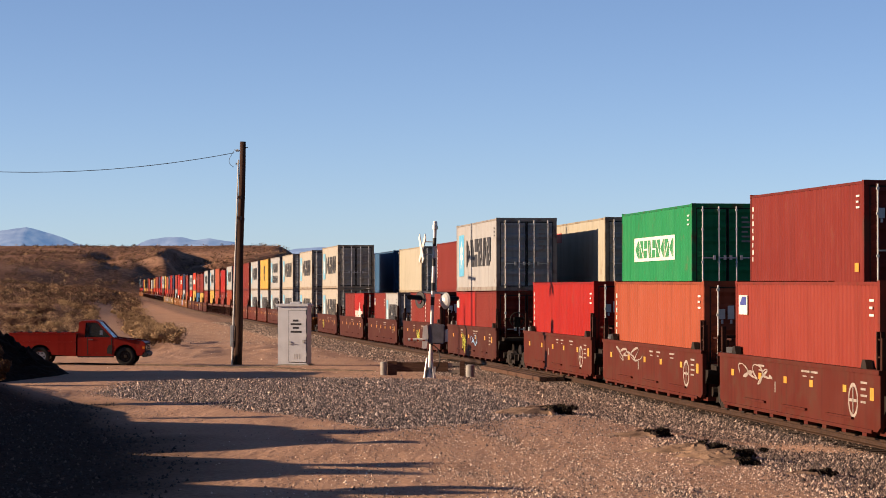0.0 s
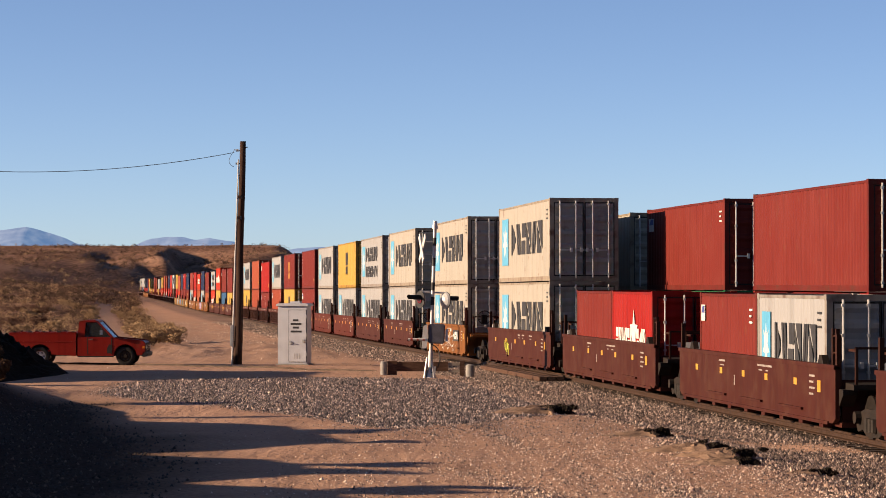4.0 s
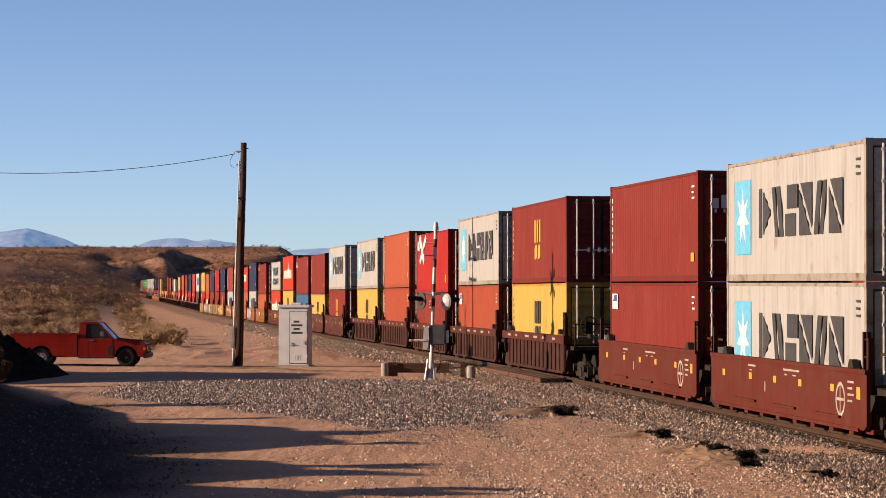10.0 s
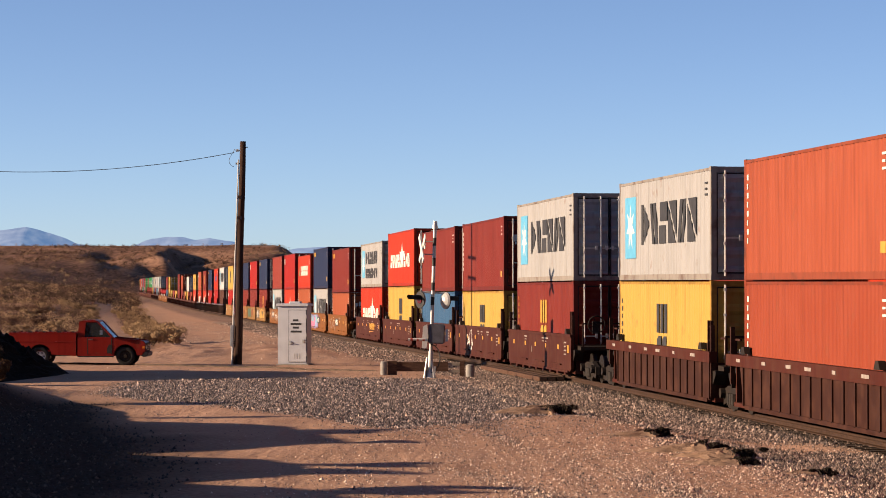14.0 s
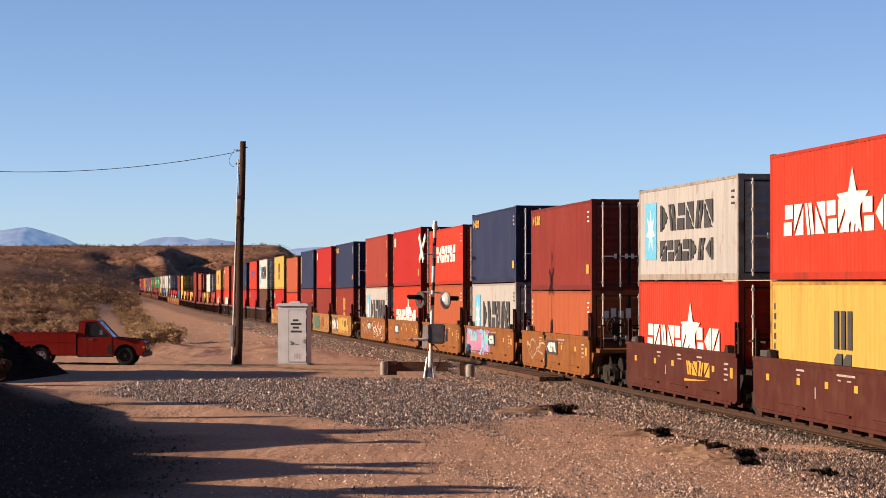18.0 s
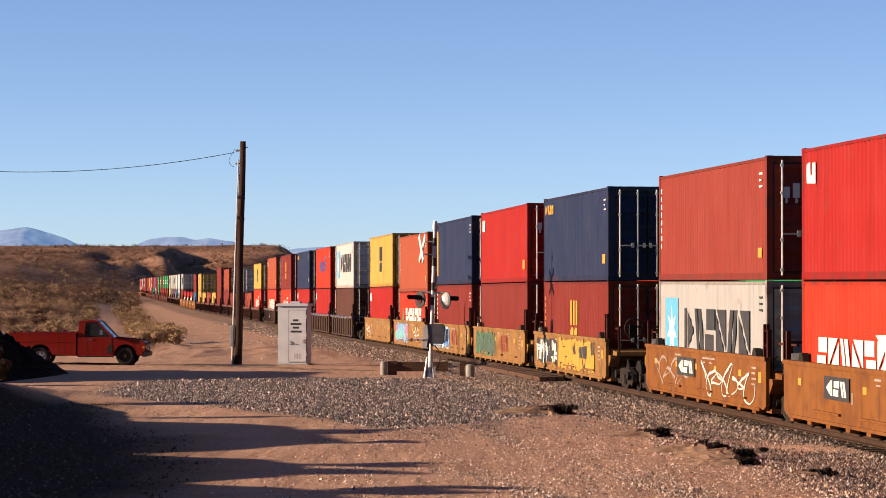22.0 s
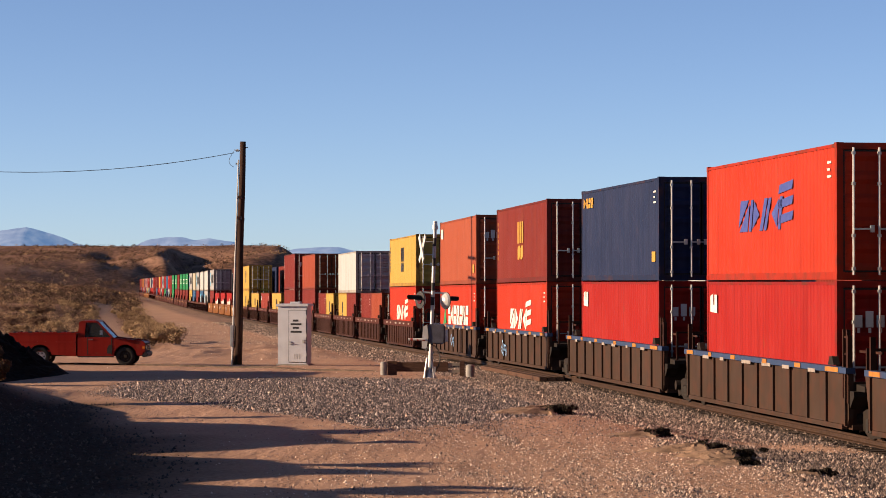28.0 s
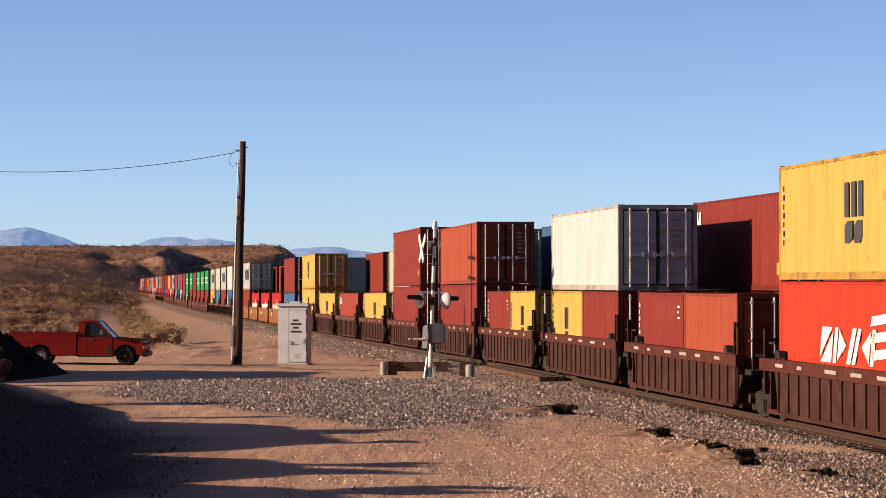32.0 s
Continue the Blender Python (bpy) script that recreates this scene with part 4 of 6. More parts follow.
def mountains():
    m, n, l, b = base_mat("hazy_mountain", 1.0)
    tc, t, r = n.new("ShaderNodeTexCoord"), n.new("ShaderNodeTexNoise"), n.new("ShaderNodeValToRGB")
    t.inputs["Scale"].default_value, t.inputs["Detail"].default_value = 0.05, 10
    l.new(tc.outputs["Object"], t.inputs["Vector"]), l.new(t.outputs[0], r.inputs[0])
    # airlight over the range is put in as a blue glow on a dark base
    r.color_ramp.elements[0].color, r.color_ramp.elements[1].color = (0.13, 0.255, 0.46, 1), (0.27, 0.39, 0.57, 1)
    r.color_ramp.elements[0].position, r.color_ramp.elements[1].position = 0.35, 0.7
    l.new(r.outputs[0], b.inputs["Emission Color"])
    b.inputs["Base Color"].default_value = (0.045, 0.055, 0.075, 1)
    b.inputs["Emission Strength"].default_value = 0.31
    peaks = [(-700, 450), (-300, 425), (-60, 420), (0, 408), (25, 405), (45, 401), (75, 409), (110, 420), (135, 431), (180, 440), (235, 436), (262, 424),
             (290, 420), (325, 420), (345, 425), (370, 422), (415, 428), (430, 440), (465, 435), (500, 445), (525, 440), (560, 438), (600, 437), (625, 443),
             (680, 450), (900, 440), (1300, 446), (1900, 440), (2300, 452)]
    y0 = 4700.0
    px = np.linspace(-700, 2300, 620)
    top = np.interp(px, [a for a, _ in peaks], [c for _, c in peaks]) + 2.2 * fbm(px / 20, px * 0, 51, 6)
    X = (px - 784) / 4629 * y0
    T = 3.4 + (499 - top) / 4629 * y0
    rows = []
    for k, (f, dy) in enumerate(((1.0, 0), (0.72, -60), (0.42, -110), (0.12, -160), (-0.3, -200))):
        rough = 22 * fbm(X / 22, X * 0 + k * 0.8, 60 + k, 5) * (0 if k == 0 else 1)
        rows.append(np.stack([X, y0 + dy + 90 * fbm(X / 70, X * 0 + k, 70, 3) * (k > 0), T * f + rough * 0.5], -1))
    rows.append(np.stack([X, X * 0 + y0 + 150, X * 0 - 10], -1))
    order = [5, 0, 1, 2, 3, 4]
    V = np.concatenate([rows[o] for o in order])
    c = len(px)
    i = np.arange(6 * c).reshape(6, c)
    F = np.stack([i[:-1, :-1], i[1:, :-1], i[1:, 1:], i[:-1, 1:]], -1).reshape(-1, 4)
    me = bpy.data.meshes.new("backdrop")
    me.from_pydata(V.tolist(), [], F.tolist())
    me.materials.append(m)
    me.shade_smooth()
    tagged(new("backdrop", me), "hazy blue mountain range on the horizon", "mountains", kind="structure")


mountains()


# ------------------------------------------------------------------ rails and ties
def railway(side, name):
    root = thing(name, Matrix(), "rusty steel rails on ties in stone ballast", "railway track", kind="structure")
    ys = np.concatenate([np.linspace(-740, 100, 22), np.linspace(120, 950, 60), np.linspace(970, 1750, 60)])
    prof = [(-0.07, 0.0), (-0.07, 0.02), (-0.012, 0.04), (-0.012, 0.12), (-0.036, 0.135), (-0.036, 0.18), (0.036, 0.18), (0.036, 0.135), (0.012, 0.12), (0.012, 0.04), (0.07, 0.02), (0.07, 0.0)]
    for off in (-0.755, 0.755):
        bm = bmesh.new()
        last = None
        for y in ys:
            m = on_track(y, side)
            ring = [bm.verts.new(m @ Vector((0, off + a, c))) for a, c in prof]
            if last:
                for i in range(len(prof)):
                    j = (i + 1) % len(prof)
                    bm.faces.new((last[i], last[j], ring[j], ring[i]))
            last = ring
        part("rail", bm, RAILM, root)
    bm = bmesh.new()
    box(bm, -0.11, 0.11, -1.3, 1.3, -0.16, 0.004)
    tie = finish(bm, "tie", TIE)
    for i in range(150):
        ob = new("tie", tie)
        ob.parent = root
        ob.matrix_basis = on_track(44 + i * 0.52, side)


SPACING = 4.1
railway(0.0, "track_1")
railway(SPACING, "track_2")


# ------------------------------------------------------------------ plants
LEAF = {"olive": mottled("creosote_leaf", (0.0318, 0.0175, 0.0097), (0.07, 0.0366, 0.0204), 3, 0.8),
        "straw": mottled("dry_straw", (0.175, 0.112, 0.060), (0.330, 0.225, 0.130), 2, 0.9),
        "brown": mottled("dry_brush", (0.068, 0.036, 0.023), (0.140, 0.077, 0.049), 2, 0.9)}
# near-black, so that the verge tufts read as shaded hollows
SHADE_TWIG = mottled("shade_dark_twig", (0.0088, 0.007, 0.0053), (0.0264, 0.0194, 0.0141), 5, 0.95)
TWIG = mottled("grey_twig", (0.0412, 0.0294, 0.0236), (0.0883, 0.0648, 0.05), 5, 0.9)


def leaf_cloud(rng, centres, radii, per, size, squash=0.75):
    """Vertices and quads of many small tilted leaves round the given clump centres."""
    k = len(centres)
    dirs = rng.normal(size=(k, per, 3))
    dirs /= np.linalg.norm(dirs, axis=2, keepdims=True)
    rad = radii[:, None, None] * rng.uniform(0.35, 1.08, size=(k, per, 1)) ** 0.6
    pos = centres[:, None, :] + dirs * rad * np.array([1, 1, squash])
    pos = pos.reshape(-1, 3)
    n = len(pos)
    a = rng.normal(size=(n, 3))
    a /= np.linalg.norm(a, axis=1, keepdims=True)
    b = np.cross(a, rng.normal(size=(n, 3)))
    b /= np.linalg.norm(b, axis=1, keepdims=True)
    s = (np.repeat(size, per) if np.ndim(size) else np.full(n, size))[:, None] * rng.uniform(0.6, 1.3, size=(n, 1))
    v = np.stack([pos - a * s, pos + b * s * 0.45, pos + a * s, pos - b * s * 0.45], 1).reshape(-1, 3)
    return v


def quads(name, v, mat):
    me = bpy.data.meshes.new(name)
    n = len(v) // 4
    me.vertices.add(len(v))
    me.vertices.foreach_set("co", v.astype(np.float32).reshape(-1))
    me.loops.add(len(v))
    me.loops.foreach_set("vertex_index", np.arange(len(v), dtype=np.int32))
    me.polygons.add(n)
    me.polygons.foreach_set("loop_start", np.arange(0, len(v), 4, dtype=np.int32))
    me.materials.append(mat)
    me.update(calc_edges=True)
    return me


def shrub(x, y, r, h, leaf, seed, label, clumps=26, per=60, leaf_size=0.07):
    """A desert shrub: forked stems and a ragged crown of small leaves."""
    rng = np.random.default_rng(seed)
    z = float(ground_z(x, y)) - 0.03
    root = thing("desert_shrub", pose(x, y, z), label, "shrub", "desert shrubs")
    bm = bmesh.new()
    tips = []
    for i in range(9):
        an, rr = rng.uniform(0, 6.28), r * rng.uniform(0.25, 0.85)
        tip = Vector((rr * math.cos(an), rr * math.sin(an), h * rng.uniform(0.5, 0.95)))
        mid = tip * 0.5 + Vector((rng.normal() * 0.08 * r, rng.normal() * 0.08 * r, 0.05 * h))
        rod(bm, (0, 0, 0), mid, 0.030 * h, 0.02 * h, 5)
        rod(bm, mid, tip, 0.02 * h, 0.006 * h, 5)
        tips += [tip, (mid + tip) / 2]
    part("branching_stem", bm, TWIG, root)
    c = np.array([tips[i % len(tips)] for i in range(clumps)]) + rng.normal(size=(clumps, 3)) * np.array([0.16 * r, 0.16 * r, 0.10 * h])
    c[:, 2] = np.clip(c[:, 2], 0.14 * h, 0.98 * h)
    v = leaf_cloud(rng, c, rng.uniform(0.14, 0.34, clumps) * r, per, leaf_size)
    v[:, 2] = np.maximum(v[:, 2], 0.02)
    ob = new("foliage", quads("foliage", v, LEAF[leaf]))
    ob.parent = root
    return root


def dead_tuft(x, y, r, h, seed):
    """A small tuft of dead twigs on a mound of soil that hides the ground behind it from the low sun."""
    rng = np.random.default_rng(seed)
    z = float(ground_z(x, y)) - 0.04
    root = thing("dead_shrub", pose(x, y, z), "low dead shrub on a soil mound, coloured dark for shade", "shrub", "dead shrubs on the verge")
    rows, cols = 9, 28
    v = [(r * 0.15, 0, h)]
    for i in range(1, rows + 1):
        for j in range(cols):
            an, q = 6.28318 * j / cols, i / rows
            wide = 3.4 if math.cos(an) < 0 else 0.5
            edge = 1 + 0.16 * math.sin(an * 3 + seed) + 0.10 * math.sin(an * 5 + 2 * seed)
            zz = h * (1 - q ** 1.6) + (rng.normal() * 0.07 * h if i < rows else -0.03)
            v.append((r * 0.15 + r * q * wide * edge * math.cos(an), 2.0 * r * q * edge * math.sin(an), zz))
    f = [(0, 1 + j, 1 + (j + 1) % cols) for j in range(cols)]
    for i in range(rows - 1):
        for j in range(cols):
            c, d = 1 + i * cols + j, 1 + i * cols + (j + 1) % cols
            f.append((c, c + cols, d + cols, d))
    me = bpy.data.meshes.new("soil_mound")
    me.from_pydata(v, [], f)
    me.materials.append(MOUND)
    ob = new("soil_mound", me)
    ob.parent = root
    bm = bmesh.new()
    for i in range(46):
        an, lean = rng.uniform(0, 6.28), rng.uniform(0.1, 0.75)
        tip = Vector((r * (0.25 + 0.6 * lean * math.cos(an)), r * lean * 0.7 * math.sin(an), h * rng.uniform(0.6, 1.15)))
        foot = Vector((r * (0.2 + rng.normal() * 0.12), rng.normal() * r * 0.7, h * 0.6))
        mid = (foot + tip) * 0.5 + Vector((0, 0, 0.1 * h))
        rod(bm, foot, mid, 0.010, 0.007, 4)
        rod(bm, mid, tip, 0.007, 0.003, 4)
    part("twig_tuft", bm, SHADE_TWIG, root)
    # dense dark leaves put the shade of the hollow into the tuft's colour
    c = rng.normal(size=(34, 3)) * np.array([r * 0.38, r * 0.2, h * 0.22]) + np.array([r * 0.55, -0.3 * r, h * 0.55])
    v = leaf_cloud(rng, c, np.full(34, r * 0.25), 110, 0.03, 0.4)
    v[:, 2] = np.maximum(v[:, 2], 0.02)
    ob = new("foliage", quads("foliage", v, SHADE_TWIG))
    ob.parent = root


MOUND = mottled("gravelly_soil", (0.1007, 0.0658, 0.0465), (0.2633, 0.1704, 0.1162), 4, 0.95, 0, 0.8, 26)


# shrubs on the bank beside the dirt road, whose long shadows cross it
for i, (x, y, r, h) in enumerate([(-13.6, 62.4, 0.40, 0.95), (-13.8, 56.2, 1.1, 0.45), (-13.4, 52.4, 0.5, 0.45), (-13.5, 45.6, 0.7, 0.45),
                                  (-13.8, 43.6, 0.9, 0.40), (-13.4, 39.6, 0.8, 0.55), (-13.2, 36.2, 1.2, 0.6), (-12.4, 69.6, 0.75, 0.75), (-14.35, 83.0, 0.55, 0.62)]):
    shrub(x, y, r, h * 1.25, "olive", 300 + i, "dense dark creosote shrub on the bank by the dirt road", 40, 110, 0.07)
_rng = random.Random(5)
for i in range(64):
    y = 138 * (430 / 138) ** _rng.random()
    free = float(track_x(y)) - float(RIM(y)) - float(road_x(y)) - 1.6
    x = float(road_x(y)) + (1.5 + _rng.random() ** 1.3 * max(0.3, free) if i % 2 else -1.5 - 9.0 * _rng.random() ** 1.5)
    r = _rng.uniform(0.7, 1.35)
    shrub(x, y, r, r * _rng.uniform(0.60, 0.85), "straw" if i % 6 else "brown", 340 + i, "dry straw-coloured desert shrub beside the dirt track", 30, 100, 0.055)
for i, (x, y, r, h) in enumerate([(2.55, 66.2, 0.52, 0.25), (4.45, 56.8, 0.36, 0.18), (5.10, 51.8, 0.38, 0.20), (5.45, 49.9, 0.38, 0.22), (5.30, 48.0, 0.32, 0.14), (6.50, 46.0, 0.30, 0.13)]):
    dead_tuft(x, y, r, h, 380 + i)


def gravel_heap():
    rng = np.random.default_rng(31)
    rows, cols = 40, 110
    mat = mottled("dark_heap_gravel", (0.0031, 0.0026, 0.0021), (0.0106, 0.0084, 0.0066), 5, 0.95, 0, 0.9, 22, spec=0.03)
    cx, cy, rad, high, ridge = -18.65, 91.5, 5.0, 3.55, 3.6
    zb = float(ground_z(cx, cy)) - 0.05
    v = [(0, 0, high)]
    for i in range(1, rows + 1):
        for j in range(cols):
            an, r = 6.28318 * (j + 0.5) / cols, rad * i / rows
            edge = 1 + 0.05 * math.sin(an * 3 + 1) + 0.04 * math.sin(an * 7)
            q = i / rows
            lump = 0.22 * math.sin(an * 11 + 9 * q) * math.sin(q * 17 + an * 5) + float(rng.normal()) * 0.09
            z = high * ((1 - q) * 0.85 + (1 - q) ** 2 * 0.15) + (0 if i == rows else lump * min(1, 3 * (1 - q)))
            v.append((r * edge * math.cos(an), 0.9 * r * edge * math.sin(an) + ridge * max(-1, min(1, 1.6 * math.sin(an))), max(z, 0)))
    f = [(0, 1 + j, 1 + (j + 1) % cols) for j in range(cols)]
    for i in range(rows - 1):
        for j in range(cols):
            a, b = 1 + i * cols + j, 1 + i * cols + (j + 1) % cols
            f.append((a, a + cols, b + cols, b))
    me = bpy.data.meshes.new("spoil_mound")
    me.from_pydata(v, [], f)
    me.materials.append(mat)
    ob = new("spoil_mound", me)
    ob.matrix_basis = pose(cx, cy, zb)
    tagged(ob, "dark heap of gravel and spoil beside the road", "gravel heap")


gravel_heap()


def scrub_field():
    """Countless shrubs over the field and the hills, too many to count."""
    rng = np.random.default_rng(77)
    for leaf, count, seed, lo, hi, per, fine in (("straw", 200, 1, 140, 420, 62, 0.075), ("brown", 230, 2, 140, 420, 56, 0.070), ("olive", 260, 6, 150, 420, 56, 0.070),
                                                ("straw", 900, 7, 380, 1500, 12, 0.16), ("brown", 1700, 3, 380, 1500, 12, 0.16), ("olive", 3000, 4, 380, 1500, 12, 0.16)):
        rng = np.random.default_rng(77 + seed)
        y = lo * (hi / lo) ** rng.uniform(0, 1, count * 8) ** 0.7
        p = rng.uniform(-0.21, -0.01, count * 8)
        x = p * y
        d = (track_xs(y) - x)
        ok = (d > RIM(y)) & ((np.abs(x - road_x(y)) > 1.6 + 0.0015 * y) | (y > 480)) & (fbm(x / 14, y / 34, 90 + seed) > -0.05)
        x, y = x[ok][:count], y[ok][:count]
        size = rng.uniform(0.35, 0.95, len(x)) * (1.0 + 0.8 * smooth(y, 200, 900))
        z = ground_z(x, y)
        c = np.repeat(np.stack([x, y, z + size * 0.42], 1), 3, 0) + rng.normal(size=(3 * len(x), 3)) * np.repeat(size, 3)[:, None] * np.array([0.42, 0.42, 0.16])
        v = leaf_cloud(rng, c, np.repeat(size, 3) * 0.55, per, np.repeat(size, 3) * fine, 0.8)
        tagged(new("desert_scrub", quads("desert_scrub", v, LEAF[leaf])), f"scattered low {'dry grass tufts' if leaf == 'straw' else 'desert scrub'} over sandy ground", "scrub", kind="stuff")


scrub_field()


def stone_material(name, stops):
    m, n, l, b = base_mat(name, 0.9)
    g, r = n.new("ShaderNodeNewGeometry"), n.new("ShaderNodeValToRGB")
    e = r.color_ramp.elements
    while len(e) < len(stops):
        e.new(0.5)
    for k, (pos, col) in zip(e, stops):
        k.position, k.color = pos, (*col, 1)
    l.new(g.outputs["Random Per Island"], r.inputs[0]), l.new(r.outputs[0], b.inputs["Base Color"])
    return m


def lumps(name, x, y, z, r, mat, rng, label, category):
    """Broken lumps of the radii r at the given places, as one object."""
    k = len(x)
    unit = np.array([[1, 0, -0.6], [0, 1, -0.6], [-1, 0, -0.6], [0, -1, -0.6], [0, 0, 1]], float)
    jit = unit[None] * rng.uniform(0.6, 1.25, (k, 5, 1)) + rng.normal(size=(k, 5, 3)) * 0.22
    an = rng.uniform(0, 6.28, k)
    ca, sa = np.cos(an)[:, None], np.sin(an)[:, None]
    px, py, pz = jit[..., 0] * ca - jit[..., 1] * sa, jit[..., 0] * sa + jit[..., 1] * ca, jit[..., 2] * 0.8
    v = np.stack([x[:, None] + px * r[:, None], y[:, None] + py * r[:, None], z[:, None] + (pz + 0.35) * r[:, None]], -1).reshape(-1, 3)
    tri = np.array([[0, 1, 4], [1, 2, 4], [2, 3, 4], [3, 0, 4]])
    f = (tri[None] + (np.arange(k) * 5)[:, None, None]).reshape(-1).astype(np.int32)
    me = bpy.data.meshes.new(name)
    me.vertices.add(len(v))
    me.vertices.foreach_set("co", v.astype(np.float32).reshape(-1))
    me.loops.add(len(f))
    me.loops.foreach_set("vertex_index", f)
    me.polygons.add(len(f) // 3)
    me.polygons.foreach_set("loop_start", np.arange(0, len(f), 3, dtype=np.int32))
    me.materials.append(mat)
    me.update(calc_edges=True)
    tagged(new(name, me), label, category, kind="stuff")


def loose_stones():
    """Crushed stone on the verge: thousands of small broken lumps."""
    rng = np.random.default_rng(12)
    mat = stone_material("crushed_stone", [(0.0, (0.0460, 0.0328, 0.0293)), (0.35, (0.1610, 0.1115, 0.0931)), (0.70, (0.3680, 0.2565, 0.2024)), (0.90, (0.6210, 0.4577, 0.3553)), (1.0, (0.7200, 0.6152, 0.5002))])
    cool = stone_material("grey_crushed_stone", [(0.0, (0.0198, 0.0164, 0.0176)), (0.45, (0.0702, 0.0554, 0.0572)), (0.76, (0.1800, 0.1411, 0.1359)), (0.92, (0.3870, 0.3066, 0.2752)), (1.0, (0.5760, 0.4704, 0.4214))])
    dusk = stone_material("brown_ballast_stone", [(0.0, (0.022, 0.0160, 0.0145)), (0.40, (0.082, 0.0580, 0.0500)), (0.74, (0.200, 0.1420, 0.1180)), (0.92, (0.400, 0.3000, 0.2450)), (1.0, (0.560, 0.4500, 0.3800))])
    n = 1200000
    y = 37 + (112 - 37) * rng.uniform(0, 1, n) ** 1.15
    x = rng.uniform(-0.178, 0.178, n) * y
    d = (track_xs(y) - x) * 0.992
    # fewer stones where the bank's shade is painted
    keep = (d > 0.85) & (rng.uniform(0, 0.6, n) > shade_mask(x, y)) & (rng.uniform(0, 1, n) < gravel_mask(x, y) * 0.40 + 0.002 + 0.050 * smooth(x, -2, 3))
    x, y = x[keep][:150000], y[keep][:150000]
    y2 = rng.uniform(108, 290, 90000)
    x2 = track_xs(y2) - rng.uniform(1.2, 14, 90000)
    keep = (rng.uniform(0, 1, 90000) < gravel_mask(x2, y2) * 0.95)
    x, y = np.concatenate([x, x2[keep]]), np.concatenate([y, y2[keep]])
    z = ground_z(x, y)
    k = len(x)
    r = rng.uniform(0.017, 0.044, k) * (0.55 + 0.45 * smooth(gravel_mask(x, y), 0.12, 0.45)) * (1 + 0.6 * smooth(y, 110, 150)) * np.where(rng.uniform(0, 1, k) < 0.03, 1.8, 1.0)
    grey = (y > 56) & (y < 96) & ((track_xs(y) - x) > 5.0) & (rng.uniform(0, 1, k) < 0.9 * (1 - smooth(x, 2.5, 5.0)))
    bed = (track_xs(y) - x) < 4.4 + 0.6 * rng.normal(size=k)
    grey = grey & ~bed
    for pick, name, stone, label in ((bed, "ballast_stone", dusk, "brown-grey crushed ballast stone beside the rails"), (~grey & ~bed, "loose_gravel", mat, "tan and brown crushed stone on the verge"), (grey, "grey_gravel", cool, "spread of grey crushed stone on the dirt")):
        lumps(name, x[pick], y[pick], z[pick], r[pick], stone, rng, label, "gravel")
    # clods of soil along the foot of the bank, toned dark like the painted shade
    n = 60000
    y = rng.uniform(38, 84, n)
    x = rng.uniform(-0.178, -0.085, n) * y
    keep = rng.uniform(0, 1, n) < np.clip(shade_mask(x, y) * 1.6 - 0.6, 0, 1) * 0.22 * (0.4 + 2.0 * np.clip(fbm(x / 1.3, y / 2.2, 97), 0, 1))
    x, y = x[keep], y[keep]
    clod = stone_material("shade_dark_clod", [(0.0, (0.010, 0.0068, 0.0052)), (0.7, (0.036, 0.023, 0.0170)), (1.0, (0.110, 0.072, 0.054))])
    lumps("soil_clods", x, y, ground_z(x, y), rng.uniform(0.012, 0.045, len(x)), clod, rng, "broken clods of soil, darkened for shade, along the bank's foot", "soil")


loose_stones()

# ------------------------------------------------------------------ the pole and its wire
POLE_WOOD = mottled("creosoted_pole_wood", (0.0150, 0.0066, 0.0042), (0.0440, 0.0190, 0.0115), 2.5, 0.85, 0, 0.5, 30, (6, 6, 0.4))
CABLE = mottled("black_cable", (0.0118, 0.0118, 0.0118), (0.0294, 0.0294, 0.0294), 3, 0.6)
PORCELAIN = mottled("grey_porcelain", (0.206, 0.2001, 0.1942), (0.3237, 0.3179, 0.3061), 8, 0.3)
ZINC = mottled("zinc_conduit", (0.2472, 0.2472, 0.2472), (0.3884, 0.3884, 0.3825), 6, 0.5, 0.2)


